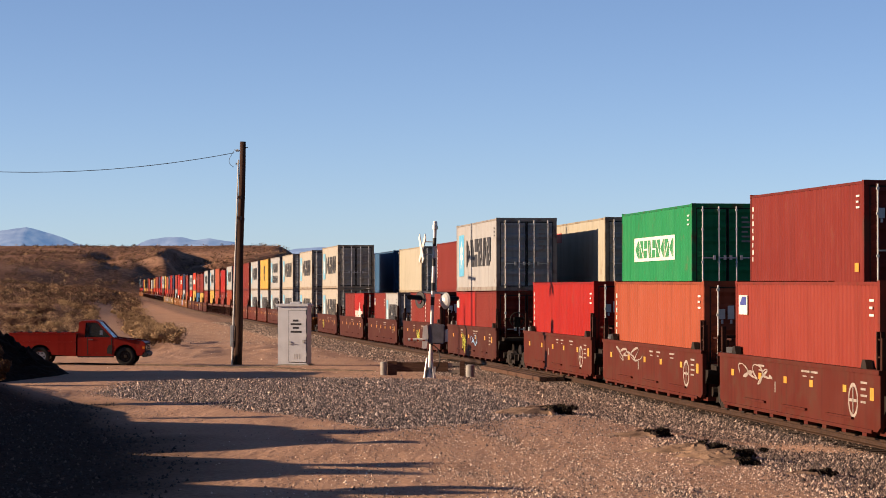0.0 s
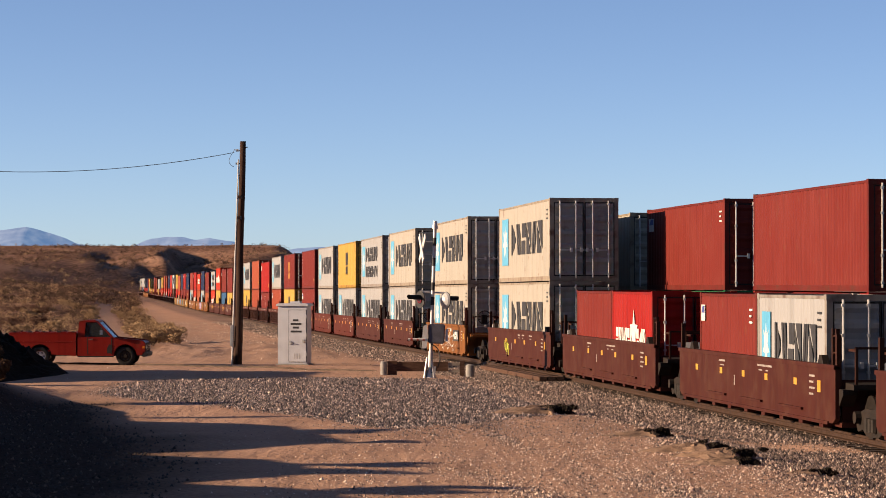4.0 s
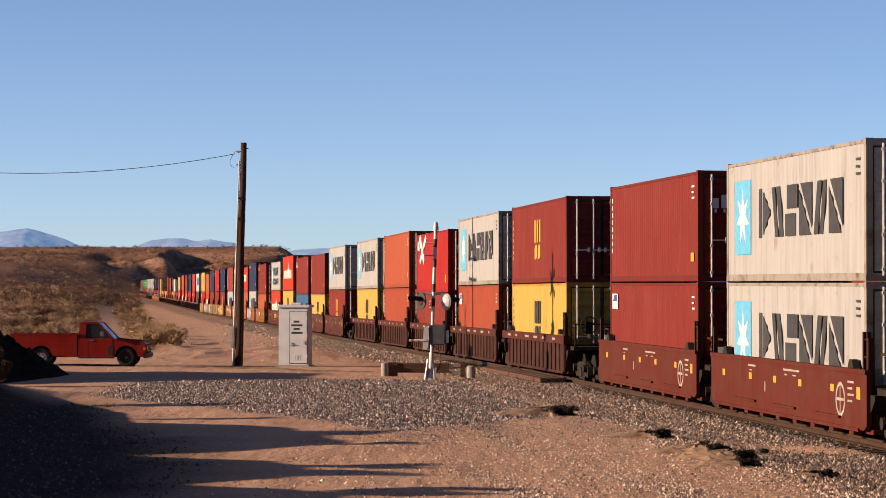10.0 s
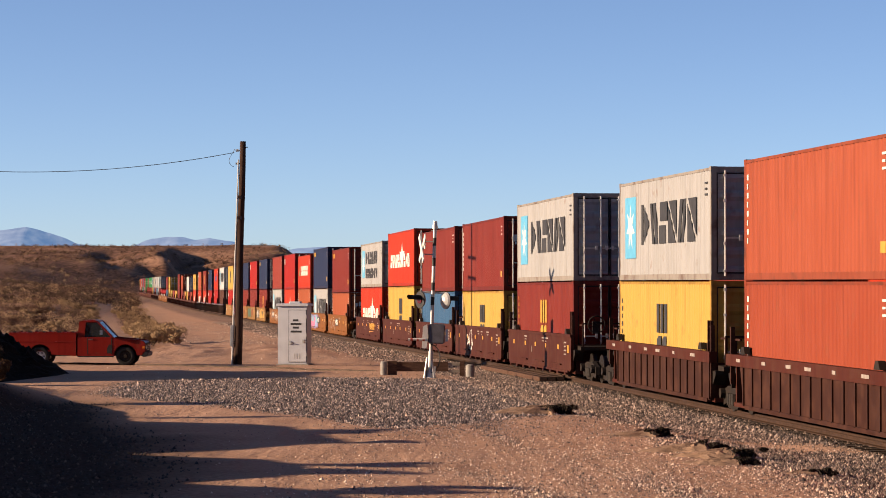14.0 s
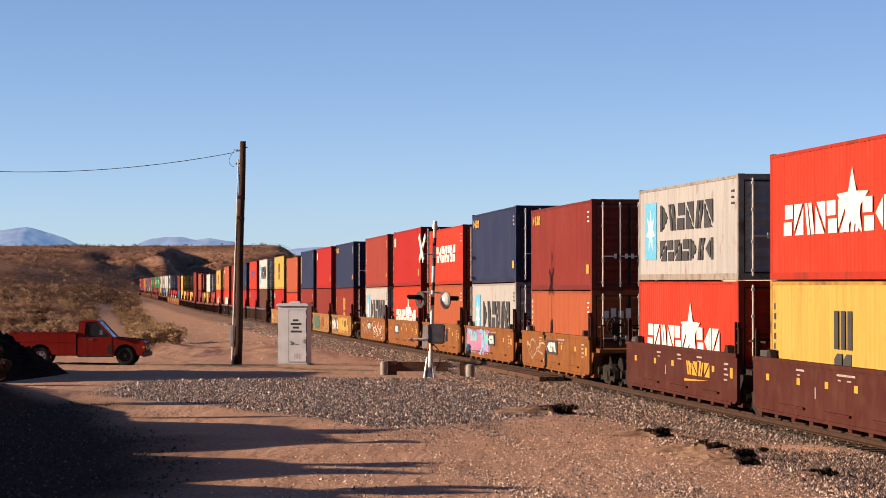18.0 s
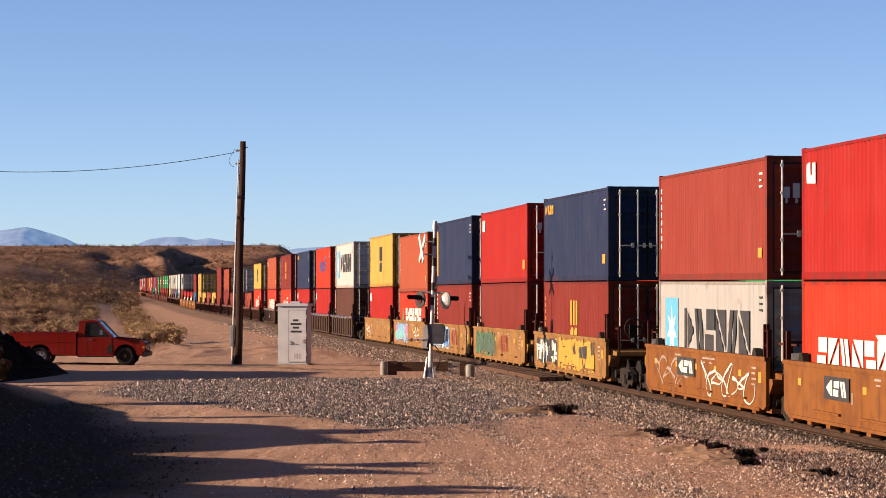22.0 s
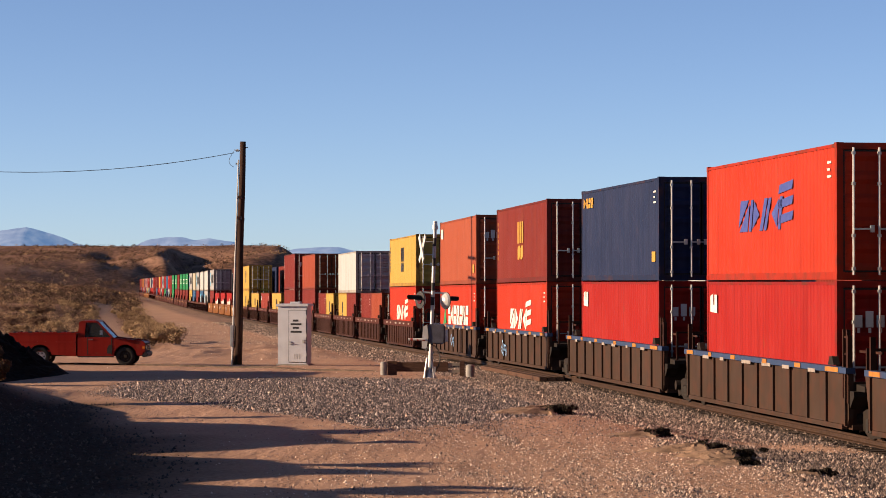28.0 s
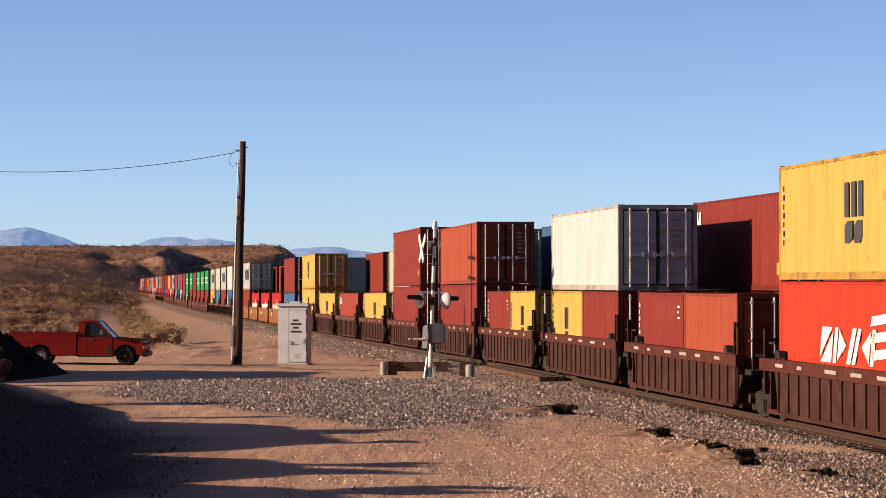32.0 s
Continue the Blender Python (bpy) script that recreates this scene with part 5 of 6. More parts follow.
def utility_pole(x0, y0):
    z0 = float(ground_z(x0, y0)) - 0.12
    root = thing("utility_pole", pose(x0, y0, z0, 0, 1.3, 0), "tall dark creosoted wooden utility pole with a conduit", "utility pole")
    root.scale = (1.167, 1.167, 1.167)
    bm = bmesh.new()
    n = 9
    for i in range(n):
        a, c = i / n, (i + 1) / n
        rod(bm, (0.015 * math.sin(a * 9), 0, 8.16 * a), (0.015 * math.sin(c * 9), 0, 8.16 * c), 0.162 - 0.055 * a, 0.162 - 0.055 * c, 14)
    bmesh.ops.remove_doubles(bm, verts=bm.verts, dist=0.001)
    part("shaft", bm, POLE_WOOD, root, smooth=True)
    bm = bmesh.new()
    rod(bm, (-0.19, -0.05, 0.1), (-0.165, -0.05, 4.2), 0.036, n=8)
    rod(bm, (-0.165, -0.05, 4.2), (-0.135, -0.05, 7.5), 0.026, n=8)
    part("conduit", bm, ZINC, root, "pale metal conduit")
    bm = bmesh.new()
    box(bm, -0.28, -0.16, -0.14, 0.04, 0.75, 1.52)
    part("meter_box", bm, ZINC, root, "small grey metal box", bevel=0.02)
    for i, (zz, ln) in enumerate(((7.83, 0.20), (7.35, 0.14))):
        bm = bmesh.new()
        rod(bm, (-0.10, 0, zz), (-0.10 - ln, 0, zz + 0.02), 0.016, n=6)
        for k in range(3):
            rod(bm, (-0.12 - k * 0.045, 0, zz), (-0.145 - k * 0.045, 0, zz), 0.05, n=10)
        part("insulator", bm, PORCELAIN, root)
    bm = bmesh.new()
    rod(bm, (0.10, 0, 7.95), (0.18, 0, 7.95), 0.02, n=6)
    part("bolt", bm, DARK, root)
    bm = bmesh.new()
    last = None
    for i in range(9):
        a = i / 8
        p = Vector((-0.30 - 0.18 * math.sin(a * 3.14), 0.02, 7.83 - 0.95 * a + 0.35 * a * a))
        if last:
            rod(bm, last, p, 0.008, n=5)
        last = p
    part("jumper_wire", bm, CABLE, root)
    for zz in (6.12, 5.38):
        bm = bmesh.new()
        box(bm, -0.05, 0.05, -1.05, 1.05, zz - 0.05, zz + 0.05)
        part("crossarm", bm, POLE_WOOD, root)


utility_pole(-8.66, 110.2)
utility_pole(-26.2, 110.2)


def overhead_wire():
    cu = bpy.data.curves.new("overhead_wire", "CURVE")
    cu.dimensions = "3D"
    cu.bevel_depth = 0.013
    sp = cu.splines.new("POLY")
    n = 60
    sp.points.add(n)
    for i in range(n + 1):
        run = 17.3 * i / n
        sp.points[i].co = (-8.80 - run, 110.2, 8.85 - 0.19 * run + 0.011 * run * run, 1)
    cu.materials.append(CABLE)
    tagged(new("overhead_wire", cu), "thin black sagging cable strung from the pole", "cable")


overhead_wire()

# ------------------------------------------------------------------ the signal cabinet
ALU = mottled("pale_painted_aluminium", (0.330, 0.340, 0.375), (0.440, 0.455, 0.490), 2.0, 0.45, 0.1, 0.05)
SLOT = mottled("dark_gap", (0.0118, 0.0118, 0.0118), (0.0236, 0.0236, 0.0236), 5, 0.9)


def cabinet():
    x0, y0 = -6.22, 109.7
    z0 = float(ground_z(x0, y0)) - 0.02
    root = thing("signal_cabinet", pose(x0, y0, z0, 0, 0, -8), "pale grey metal railway signal cabinet with a notice", "signal cabinet")
    root.scale = (1.17, 1.17, 1.17)
    w, d, h = 0.53, 0.42, 2.12
    bm = bmesh.new()
    box(bm, -w, w, -d, d, 0.06, h)
    part("body", bm, ALU, root, bevel=0.012)
    bm = bmesh.new()
    slab(bm, [(-w - 0.05, h), (w + 0.06, h), (w + 0.06, h + 0.075), (w - 0.02, h + 0.10), (-w + 0.02, h + 0.10), (-w - 0.05, h + 0.075)], -d - 0.07, d + 0.05)
    box(bm, -0.14, 0.22, -0.15, 0.2, h + 0.10, h + 0.17)
    part("roof", bm, ALU, root, bevel=0.008)
    bm = bmesh.new()
    box(bm, -w - 0.06, w + 0.06, -d - 0.06, d + 0.06, -0.12, 0.06)
    part("plinth", bm, mottled("concrete", (0.1765, 0.1589, 0.1412), (0.2707, 0.2472, 0.2236), 4, 0.9), root)
    bm = bmesh.new()
    box(bm, -0.12, w - 0.03, -d - 0.022, -d, 0.14, h - 0.14)
    door = part("door", bm, ALU, root, bevel=0.008)
    for i, (zz, a, c) in enumerate(((1.62, 0.02, 0.22), (1.49, -0.06, 0.33), (1.36, 0.02, 0.24), (1.22, -0.06, 0.34))):
        bm = bmesh.new()
        box(bm, a, c, -d - 0.027, -d - 0.022, zz - 0.035, zz + 0.035)
        part("notice_bar", bm, INK["d"], door)
    for i in range(3):
        bm = bmesh.new()
        box(bm, 0.06 + i * 0.09, 0.10 + i * 0.09, -d - 0.027, -d - 0.022, 0.24, 0.44)
        part("vent_slot", bm, ZINC, door)
    for xx, zz in ((-0.08, 0.82), (0.40, 0.88)):
        bm = bmesh.new()
        box(bm, xx - 0.035, xx + 0.035, -d - 0.055, -d - 0.022, zz - 0.06, zz + 0.06)
        rod(bm, (xx, -d - 0.07, zz), (xx + 0.12, -d - 0.07, zz - 0.02), 0.015, n=6)
        part("handle", bm, ZINC, door)
    bm = bmesh.new()
    for xx in (-0.135, w - 0.03):
        box(bm, xx, xx + 0.015, -d - 0.012, -d - 0.001, 0.13, h - 0.13)
    for zz in (0.125, h - 0.14):
        box(bm, -0.135, w - 0.015, -d - 0.014, -d - 0.002, zz, zz + 0.015)
    part("door_gap", bm, SLOT, root)
    for zz in (0.4, 1.1, 1.75):
        bm = bmesh.new()
        rod(bm, (w - 0.02, -d - 0.02, zz - 0.06), (w - 0.02, -d - 0.02, zz + 0.06), 0.018, n=6)
        part("hinge", bm, STEEL, root)
    bm = bmesh.new()
    box(bm, -0.10, 0.24, -d - 0.004, -d + 0.002, 1.84, 1.86)
    box(bm, -0.02, 0.20, -d - 0.004, -d + 0.002, 1.90, 1.92)
    part("notice_bar", bm, INK["d"], root)


cabinet()

# ------------------------------------------------------------------ the crossing signal
SILVER = mottled("aluminium_paint", (0.3061, 0.3061, 0.3061), (0.4355, 0.4355, 0.4296), 5, 0.4, 0.25)
BLACKP = mottled("black_signal_paint", (0.0106, 0.0106, 0.0118), (0.0236, 0.0236, 0.0265), 5, 0.55)
GREYBOX = mottled("grey_gear_case", (0.055, 0.054, 0.066), (0.095, 0.092, 0.110), 4, 0.55)
REDGLASS = mottled("dark_red_lens", (0.0589, 0.0029, 0.0029), (0.0942, 0.0059, 0.0059), 5, 0.15)


def crossing_signal():
    x0, y0 = -0.45, 90.6
    z0 = float(ground_z(x0, y0)) - 0.02
    root = thing("crossing_signal", pose(x0, y0, z0, 0, 1.9, 0), "silver railway crossing signal mast with crossbuck and lamps", "crossing signal")
    bm = bmesh.new()
    rod(bm, (0, 0, 0.5), (0, 0, 5.2), 0.062, n=12)
    part("mast", bm, SILVER, root)
    for z in (1.35, 2.55, 3.05, 3.9, 4.6):
        bm = bmesh.new()
        rod(bm, (0, 0, z), (0, 0, z + 0.28), 0.064, n=12)
        part("dark_band", bm, BLACKP, root, "black band round the mast")
    bm = bmesh.new()
    for a, b, r0, r1 in ((0.0, 0.06, 0.24, 0.24), (0.06, 0.34, 0.20, 0.10), (0.34, 0.95, 0.09, 0.085)):
        rod(bm, (0, 0, a), (0, 0, b), r0, r1, 12)
    for s in (-1, 1):
        box(bm, s * 0.16 - 0.02, s * 0.16 + 0.02, -0.2, 0.2, 0.02, 0.42)
    part("base", bm, SILVER, root)
    bm = bmesh.new()
    rod(bm, (0, 0, 5.18), (0, 0, 5.30), 0.10, n=12)
    rod(bm, (0, 0, 5.30), (0, 0, 5.46), 0.085, 0.07, 12)
    part("bell", bm, SILVER, root)
    for zz in (4.74, 4.30):
        bm = bmesh.new()
        rod(bm, (0, 0, zz), (-0.40, 0, zz), 0.022, n=6)
        part("bracket", bm, SILVER, root)
    for s in (-1, 1):
        bm = bmesh.new()
        box(bm, -0.015, 0.015, -0.62, 0.62, -0.11, 0.11)
        bmesh.ops.transform(bm, matrix=pose(-0.43 - 0.02 * s, 0, 4.50, 45 * s, 0, 12), verts=bm.verts)
        part("crossbuck_board", bm, INK["w"], root, "white crossbuck board")
    bm = bmesh.new()
    rod(bm, (-0.45, 0, 2.98), (0.50, 0, 2.98), 0.03, n=8)
    rod(bm, (-0.42, 0, 2.98), (-0.42, 0, 2.78), 0.025, n=8)
    rod(bm, (0.45, 0, 2.98), (0.45, 0, 2.78), 0.025, n=8)
    part("lamp_arm", bm, SILVER, root)
    for s, xx in ((-1, -0.42), (1, 0.45)):
        turn = pose(xx, 0, 2.72, 0, 0, 33)

        def lamp_part(name, bm, mat, parent, label=""):
            bmesh.ops.transform(bm, matrix=turn, verts=bm.verts)
            return part(name, bm, mat, parent, label)
        bm = bmesh.new()
        rod(bm, (0, 0, 0), (s * 0.025, 0, 0), 0.30, n=28)
        lamp = lamp_part("lamp_disc", bm, BLACKP, root, "black round signal target")
        bm = bmesh.new()
        rod(bm, (-s * 0.06, 0, 0), (-s * 0.002, 0, 0), 0.25, 0.292, 24)
        rod(bm, (-s * 0.13, 0, 0), (-s * 0.06, 0, 0), 0.15, 0.25, 24)
        rod(bm, (-s * 0.17, 0, 0), (-s * 0.13, 0, 0), 0.06, 0.15, 24)
        lamp_part("housing", bm, SILVER, lamp, "silver lamp housing")
        bm = bmesh.new()
        rod(bm, (s * 0.025, 0, 0), (s * 0.05, 0, 0), 0.14, n=16)
        lamp_part("lens", bm, REDGLASS, lamp, "unlit dark red lens")
        bm = bmesh.new()
        k = 14
        edge = []
        for i in range(k + 1):
            an, reach = math.pi * i / k, 0.38 + 0.12 * math.sin(math.pi * i / k) ** 0.5
            edge.append([bm.verts.new((s * e, math.cos(an) * 0.16, math.sin(an) * 0.16)) for e in (0.03, reach)])
        for (p0, p1), (q0, q1) in zip(edge, edge[1:]):
            bm.faces.new((p0, q0, q1, p1))
        bmesh.ops.solidify(bm, geom=bm.faces[:], thickness=0.008)
        lamp_part("hood", bm, BLACKP, lamp)
    bm = bmesh.new()
    box(bm, -0.12, 0.46, -0.34, 0.10, 1.22, 1.90)
    gear = part("gate_gear_case", bm, GREYBOX, root, "dark grey gear case", bevel=0.04)
    bm = bmesh.new()
    slab(bm, [(-0.32, 1.05), (-0.16, 1.05), (-0.10, 1.45), (-0.16, 1.88), (-0.30, 1.80)], -0.36, -0.30)
    part("counterweight_arm", bm, INK["w"], gear)
    bm = bmesh.new()
    slab(bm, [(0.48, 1.30), (0.58, 1.32), (0.56, 1.75), (0.48, 1.72)], -0.30, -0.22)
    part("counterweight_arm", bm, SILVER, gear)
    bm = bmesh.new()
    rod(bm, (-0.80, -0.33, 1.34), (-0.20, -0.33, 1.36), 0.045, n=8)
    part("arm_stub", bm, INK["w"], gear, "white gate arm stub")
    for x in (-0.72, -0.50, -0.30):
        bm = bmesh.new()
        rod(bm, (x, -0.33, 1.343), (x + 0.08, -0.33, 1.345), 0.048, n=8)
        part("red_band", bm, INK["r"], gear)
    bm = bmesh.new()
    rod(bm, (-0.20, -0.2, 0.0), (-0.12, -0.16, 0.72), 0.035, n=8)
    rod(bm, (0.14, -0.2, 0.0), (0.05, -0.12, 0.62), 0.03, n=8)
    part("cable_riser", bm, SILVER, root)
    bm = bmesh.new()
    last = None
    for i in range(15):
        a = i / 14
        p = Vector((-0.02 + 0.34 * math.sin(a * 3.14), -0.12, 1.2 - 1.0 * a + 0.1 * math.sin(a * 6)))
        if last:
            rod(bm, last, p, 0.022, n=6)
        last = p
    part("cable_loop", bm, CABLE, root)


crossing_signal()

# ------------------------------------------------------------------ the low barrier by the crossing
BOLLARD = mottled("grey_concrete_post", (0.153, 0.1471, 0.1412), (0.2472, 0.2354, 0.2236), 5, 0.85)
TIMBER = mottled("old_brown_timber", (0.0353, 0.0177, 0.0118), (0.0883, 0.0471, 0.0306), 3, 0.9, 0, 0.4, 30, (1, 8, 8))
PALE_TIMBER = mottled("pale_bare_timber", (0.1765, 0.1471, 0.1177), (0.2707, 0.2354, 0.1942), 3, 0.9)


def barrier():
    def gz(x, y):
        return float(ground_z(x, y))
    y = 94.4
    f = y / 4629
    for x in ((679 - 784) * f, (832 - 784) * f):
        ob = thing("bollard", pose(x, y, gz(x, y) - 0.05), "short round grey concrete bollard beside the crossing", "bollard", "bollards")
        bm = bmesh.new()
        rod(bm, (0, 0, 0), (0, 0, 0.50), 0.155 if x > 0 else 0.115, n=18)
        rod(bm, (0, 0, 0.50), (0, 0, 0.54), 0.155 if x > 0 else 0.115, 0.09, 18)
        part("post", bm, BOLLARD, ob, smooth=False)
    x0, x1 = (694 - 784) * f, (818 - 784) * f
    root = thing("timber_barrier", pose(0, y + 0.1, gz(0, y) - 0.02), "low dark timber barrier between two posts", "barrier")
    for x, w in ((x0, 0.17), (x1, 0.09)):
        bm = bmesh.new()
        box(bm, x - w, x + w, -0.1, 0.1, -0.1, 0.54)
        part("post", bm, TIMBER, root, bevel=0.012)
    bm = bmesh.new()
    box(bm, x0 + 0.17, x1 - 0.50, -0.07, 0.07, 0.16, 0.50)
    part("beam", bm, TIMBER, root, bevel=0.012)
    bm = bmesh.new()
    box(bm, x1 - 0.50, x1 - 0.09, -0.05, 0.05, 0.36, 0.48)
    part("plank", bm, PALE_TIMBER, root, "pale bare plank", bevel=0.008)
    bm = bmesh.new()
    box(bm, x1 - 0.50, x1 - 0.09, -0.05, 0.05, 0.12, 0.22)
    part("plank", bm, PALE_TIMBER, root, "pale bare plank", bevel=0.008)


barrier()


def crossing_deck():
    """Timber planks laid beside the rails where the road crosses."""
    root = thing("crossing_deck", Matrix(), "worn dark timber planks of the road crossing", "road crossing", kind="structure")
    for side in (0.0, SPACING):
        for off in (-1.75, -1.45, -1.15, -0.45, -0.15, 0.15, 0.45, 1.15, 1.45):
            for k in range(2):
                bm = bmesh.new()
                box(bm, -3.6, 3.6, -0.135, 0.135, 0.01, 0.155)
                ob = part("plank", bm, TIMBER, root, bevel=0.01)
                ob.matrix_basis = on_track(93.4 + 7.25 * k, side) @ pose(0, off, 0)


crossing_deck()


def road_lip():
    """The low broken edge of the old tarred road that leads to the crossing."""
    rnd = random.Random(19)
    bm = bmesh.new()
    pts = []
    for i in range(47):
        a = i / 46
        x = -18.5 + 16.0 * a
        y = 110.2 - 1.5 * a - 10.6 * a ** 1.6 + rnd.uniform(-0.10, 0.10)
        z = float(ground_z(x, y))
        top = rnd.uniform(0.045, 0.075) * (1 - 0.6 * smooth(a, 0.9, 1.0))
        pts.append([bm.verts.new(p) for p in ((x, y, z - 0.05), (x, y + 0.02, z + top), (x, y + 0.30, z + top), (x, y + 0.75, z - 0.03))])
    for p, q in zip(pts, pts[1:]):
        for j in range(3):
            bm.faces.new((p[j], q[j], q[j + 1], p[j + 1]))
    ob = new("road_edge", finish(bm, "road_edge", mottled("old_tar", (0.030, 0.021, 0.016), (0.095, 0.066, 0.050), 2.0, 0.95, 0, 0.6, 20)))
    tagged(ob, "low broken tarred edge of the road to the crossing", "road edge", kind="structure")


road_lip()

# ------------------------------------------------------------------ the pickup truck
TRUCK_RED = paint("faded_truck_red", (0.1400, 0.0085, 0.0052), 0.35, 0.34)
GLASS, _n, _l, _b = base_mat("dark_window_glass", 0.05)
_b.inputs["Base Color"].default_value = (0.05, 0.055, 0.06, 1)
_b.inputs["Transmission Weight"].default_value = 0.6
RUBBER = mottled("tyre_rubber", (0.007, 0.007, 0.007), (0.0206, 0.0188, 0.0177), 6, 0.85)
CHROME = mottled("dull_chrome", (0.2649, 0.2649, 0.2649), (0.3825, 0.3825, 0.3825), 6, 0.25, 0.9)
LAMP = mottled("clear_lamp_glass", (0.3237, 0.3061, 0.2825), (0.4414, 0.4237, 0.4002), 6, 0.15)
AMBER = mottled("amber_lamp", (0.3531, 0.0942, 0.0118), (0.412, 0.1294, 0.0177), 6, 0.2)


def arc(cx, cz, r, a0, a1, n=12):
    return [(cx + r * math.cos(radians(a0 + (a1 - a0) * i / n)), cz + r * math.sin(radians(a0 + (a1 - a0) * i / n))) for i in range(n + 1)]


def pickup():
    x0, y0 = -13.05, 108.4
    z0 = float(ground_z(x0 - 1.5, y0)) - 0.01
    root = thing("pickup_truck", pose(x0, y0, z0), "faded red pickup truck with a long bed", "pickup truck")
    root.scale = (1.15, 1.15, 1.15)
    wb, hw = 3.05, 0.81
    # bed, with the arch of the rear wheel
    bed = [(-wb - 1.08, 0.46), (-wb - 0.42, 0.40)] + arc(-wb, 0.34, 0.42, 172, 8) + [(-1.76, 0.34), (-1.76, 1.14), (-wb - 1.10, 1.16)]
    for sy in (-1, 1):
        bm = bmesh.new()
        slab(bm, bed, *sorted((sy * hw, sy * (hw - 0.07))))
        side = part("bed_side", bm, TRUCK_RED, root, bevel=0.012)
        bm = bmesh.new()
        box(bm, -wb - 1.10, -1.76, *sorted((sy * (hw + 0.012), sy * (hw - 0.09))), 1.13, 1.185)
        part("bed_rail", bm, TRUCK_RED, side, bevel=0.01)
        bm = bmesh.new()
        box(bm, -wb - 1.05, -1.80, *sorted((sy * (hw + 0.010), sy * hw)), 0.83, 0.87)
        part("crease", bm, TRUCK_RED, side)
    bm = bmesh.new()
    box(bm, -wb - 1.08, -1.76, -hw + 0.07, hw - 0.07, 0.50, 0.56)
    part("bed_floor", bm, TRUCK_RED, root)
    bm = bmesh.new()
    box(bm, -wb - 1.10, -wb - 1.04, -hw + 0.07, hw - 0.07, 0.52, 1.16)
    part("tailgate", bm, TRUCK_RED, root, bevel=0.01)
    bm = bmesh.new()
    box(bm, -1.80, -1.76, -hw + 0.07, hw - 0.07, 0.50, 1.16)
    part("bed_front_panel", bm, TRUCK_RED, root)
    # cab and nose: lower body with the arch of the front wheel
    low = [(-1.72, 0.30), (-0.42, 0.30)] + arc(0, 0.34, 0.41, 176, 4) + [(0.58, 0.36), (0.70, 0.42), (0.72, 0.80), (0.62, 0.90), (-0.36, 1.00), (-0.52, 1.02), (-1.72, 1.02)]
    for sy in (-1, 1):
        bm = bmesh.new()
        slab(bm, low, *sorted((sy * hw, sy * (hw - 0.10))))
        part("lower_side", bm, TRUCK_RED, root, bevel=0.018)
    bm = bmesh.new()
    slab(bm, [(-0.45, 0.96), (0.64, 0.86), (0.70, 0.80), (0.70, 0.74), (-0.45, 0.86)], -hw + 0.10, hw - 0.10)
    part("bonnet", bm, TRUCK_RED, root, bevel=0.015)
    bm = bmesh.new()
    box(bm, -1.72, -0.45, -hw + 0.10, hw - 0.10, 0.34, 0.42)
    box(bm, -1.72, -1.66, -hw + 0.10, hw - 0.10, 0.42, 1.02)
    box(bm, -0.50, -0.44, -hw + 0.10, hw - 0.10, 0.42, 0.95)
    part("cab_floor", bm, TRUCK_RED, root)
    bm = bmesh.new()
    slab(bm, [(-1.66, 1.55), (-1.52, 1.615), (-1.10, 1.625), (-0.98, 1.58), (-0.98, 1.54), (-1.12, 1.575), (-1.52, 1.57), (-1.62, 1.53)], -0.68, 0.68)
    part("roof", bm, TRUCK_RED, root, bevel=0.01)
    for sy in (-1, 1):
        y_in, y_out = sorted((sy * 0.66, sy * 0.74))
        for nm, pts in (("rear_pillar", [(-1.72, 1.00), (-1.46, 1.00), (-1.42, 1.58), (-1.66, 1.58)]), ("front_pillar", [(-0.52, 1.00), (-0.42, 1.00), (-0.98, 1.59), (-1.06, 1.59)]),
                        ("roof_rail", [(-1.66, 1.54), (-0.98, 1.54), (-1.02, 1.605), (-1.60, 1.605)])):
            bm = bmesh.new()
            slab(bm, pts, y_in, y_out)
            part(nm, bm, TRUCK_RED, root, bevel=0.01)
        bm = bmesh.new()
        slab(bm, [(-1.46, 1.02), (-0.54, 1.02), (-1.04, 1.55), (-1.43, 1.55)], *sorted((sy * 0.705, sy * 0.712)))
        part("side_window", bm, GLASS, root)
        bm = bmesh.new()
        slab(bm, [(-1.34, 0.42), (-0.50, 0.42), (-0.50, 1.0), (-1.34, 1.0)], *sorted((sy * (hw + 0.006), sy * (hw - 0.01))))
        door = part("door", bm, TRUCK_RED, root, bevel=0.005)
        bm = bmesh.new()
        box(bm, -1.30, -1.16, *sorted((sy * (hw + 0.03), sy * (hw + 0.004))), 0.93, 0.96)
        part("handle", bm, CHROME, door)
        bm = bmesh.new()
        box(bm, -0.90, -0.78, *sorted((sy * (hw + 0.06), sy * (hw + 0.18))), 1.10, 1.27)
        rod(bm, (-0.80, sy * (hw - 0.08), 1.05), (-0.82, sy * (hw + 0.08), 1.14), 0.014, n=6)
        part("mirror", bm, CHROME, door, "pale side mirror", bevel=0.01)
        bm = bmesh.new()
        for x in (-1.35, -0.49):
            box(bm, x - 0.012, x + 0.012, *sorted((sy * (hw + 0.008), sy * hw)), 0.40, 1.0)
        # a dark line along the foot of the cab side
        box(bm, -1.70, -0.42, *sorted((sy * (hw + 0.006), sy * hw)), 0.30, 0.345)
        part("door_gap", bm, SLOT, door)
        bm = bmesh.new()
        slab(bm, [(-0.66, 0.44), (-0.49, 0.44), (-0.46, 0.70), (-0.58, 0.76), (-0.65, 0.62)], *sorted((sy * (hw + 0.011), sy * hw)))
        part("primer_patch", bm, SLOT, door, "dark patch on the wing")
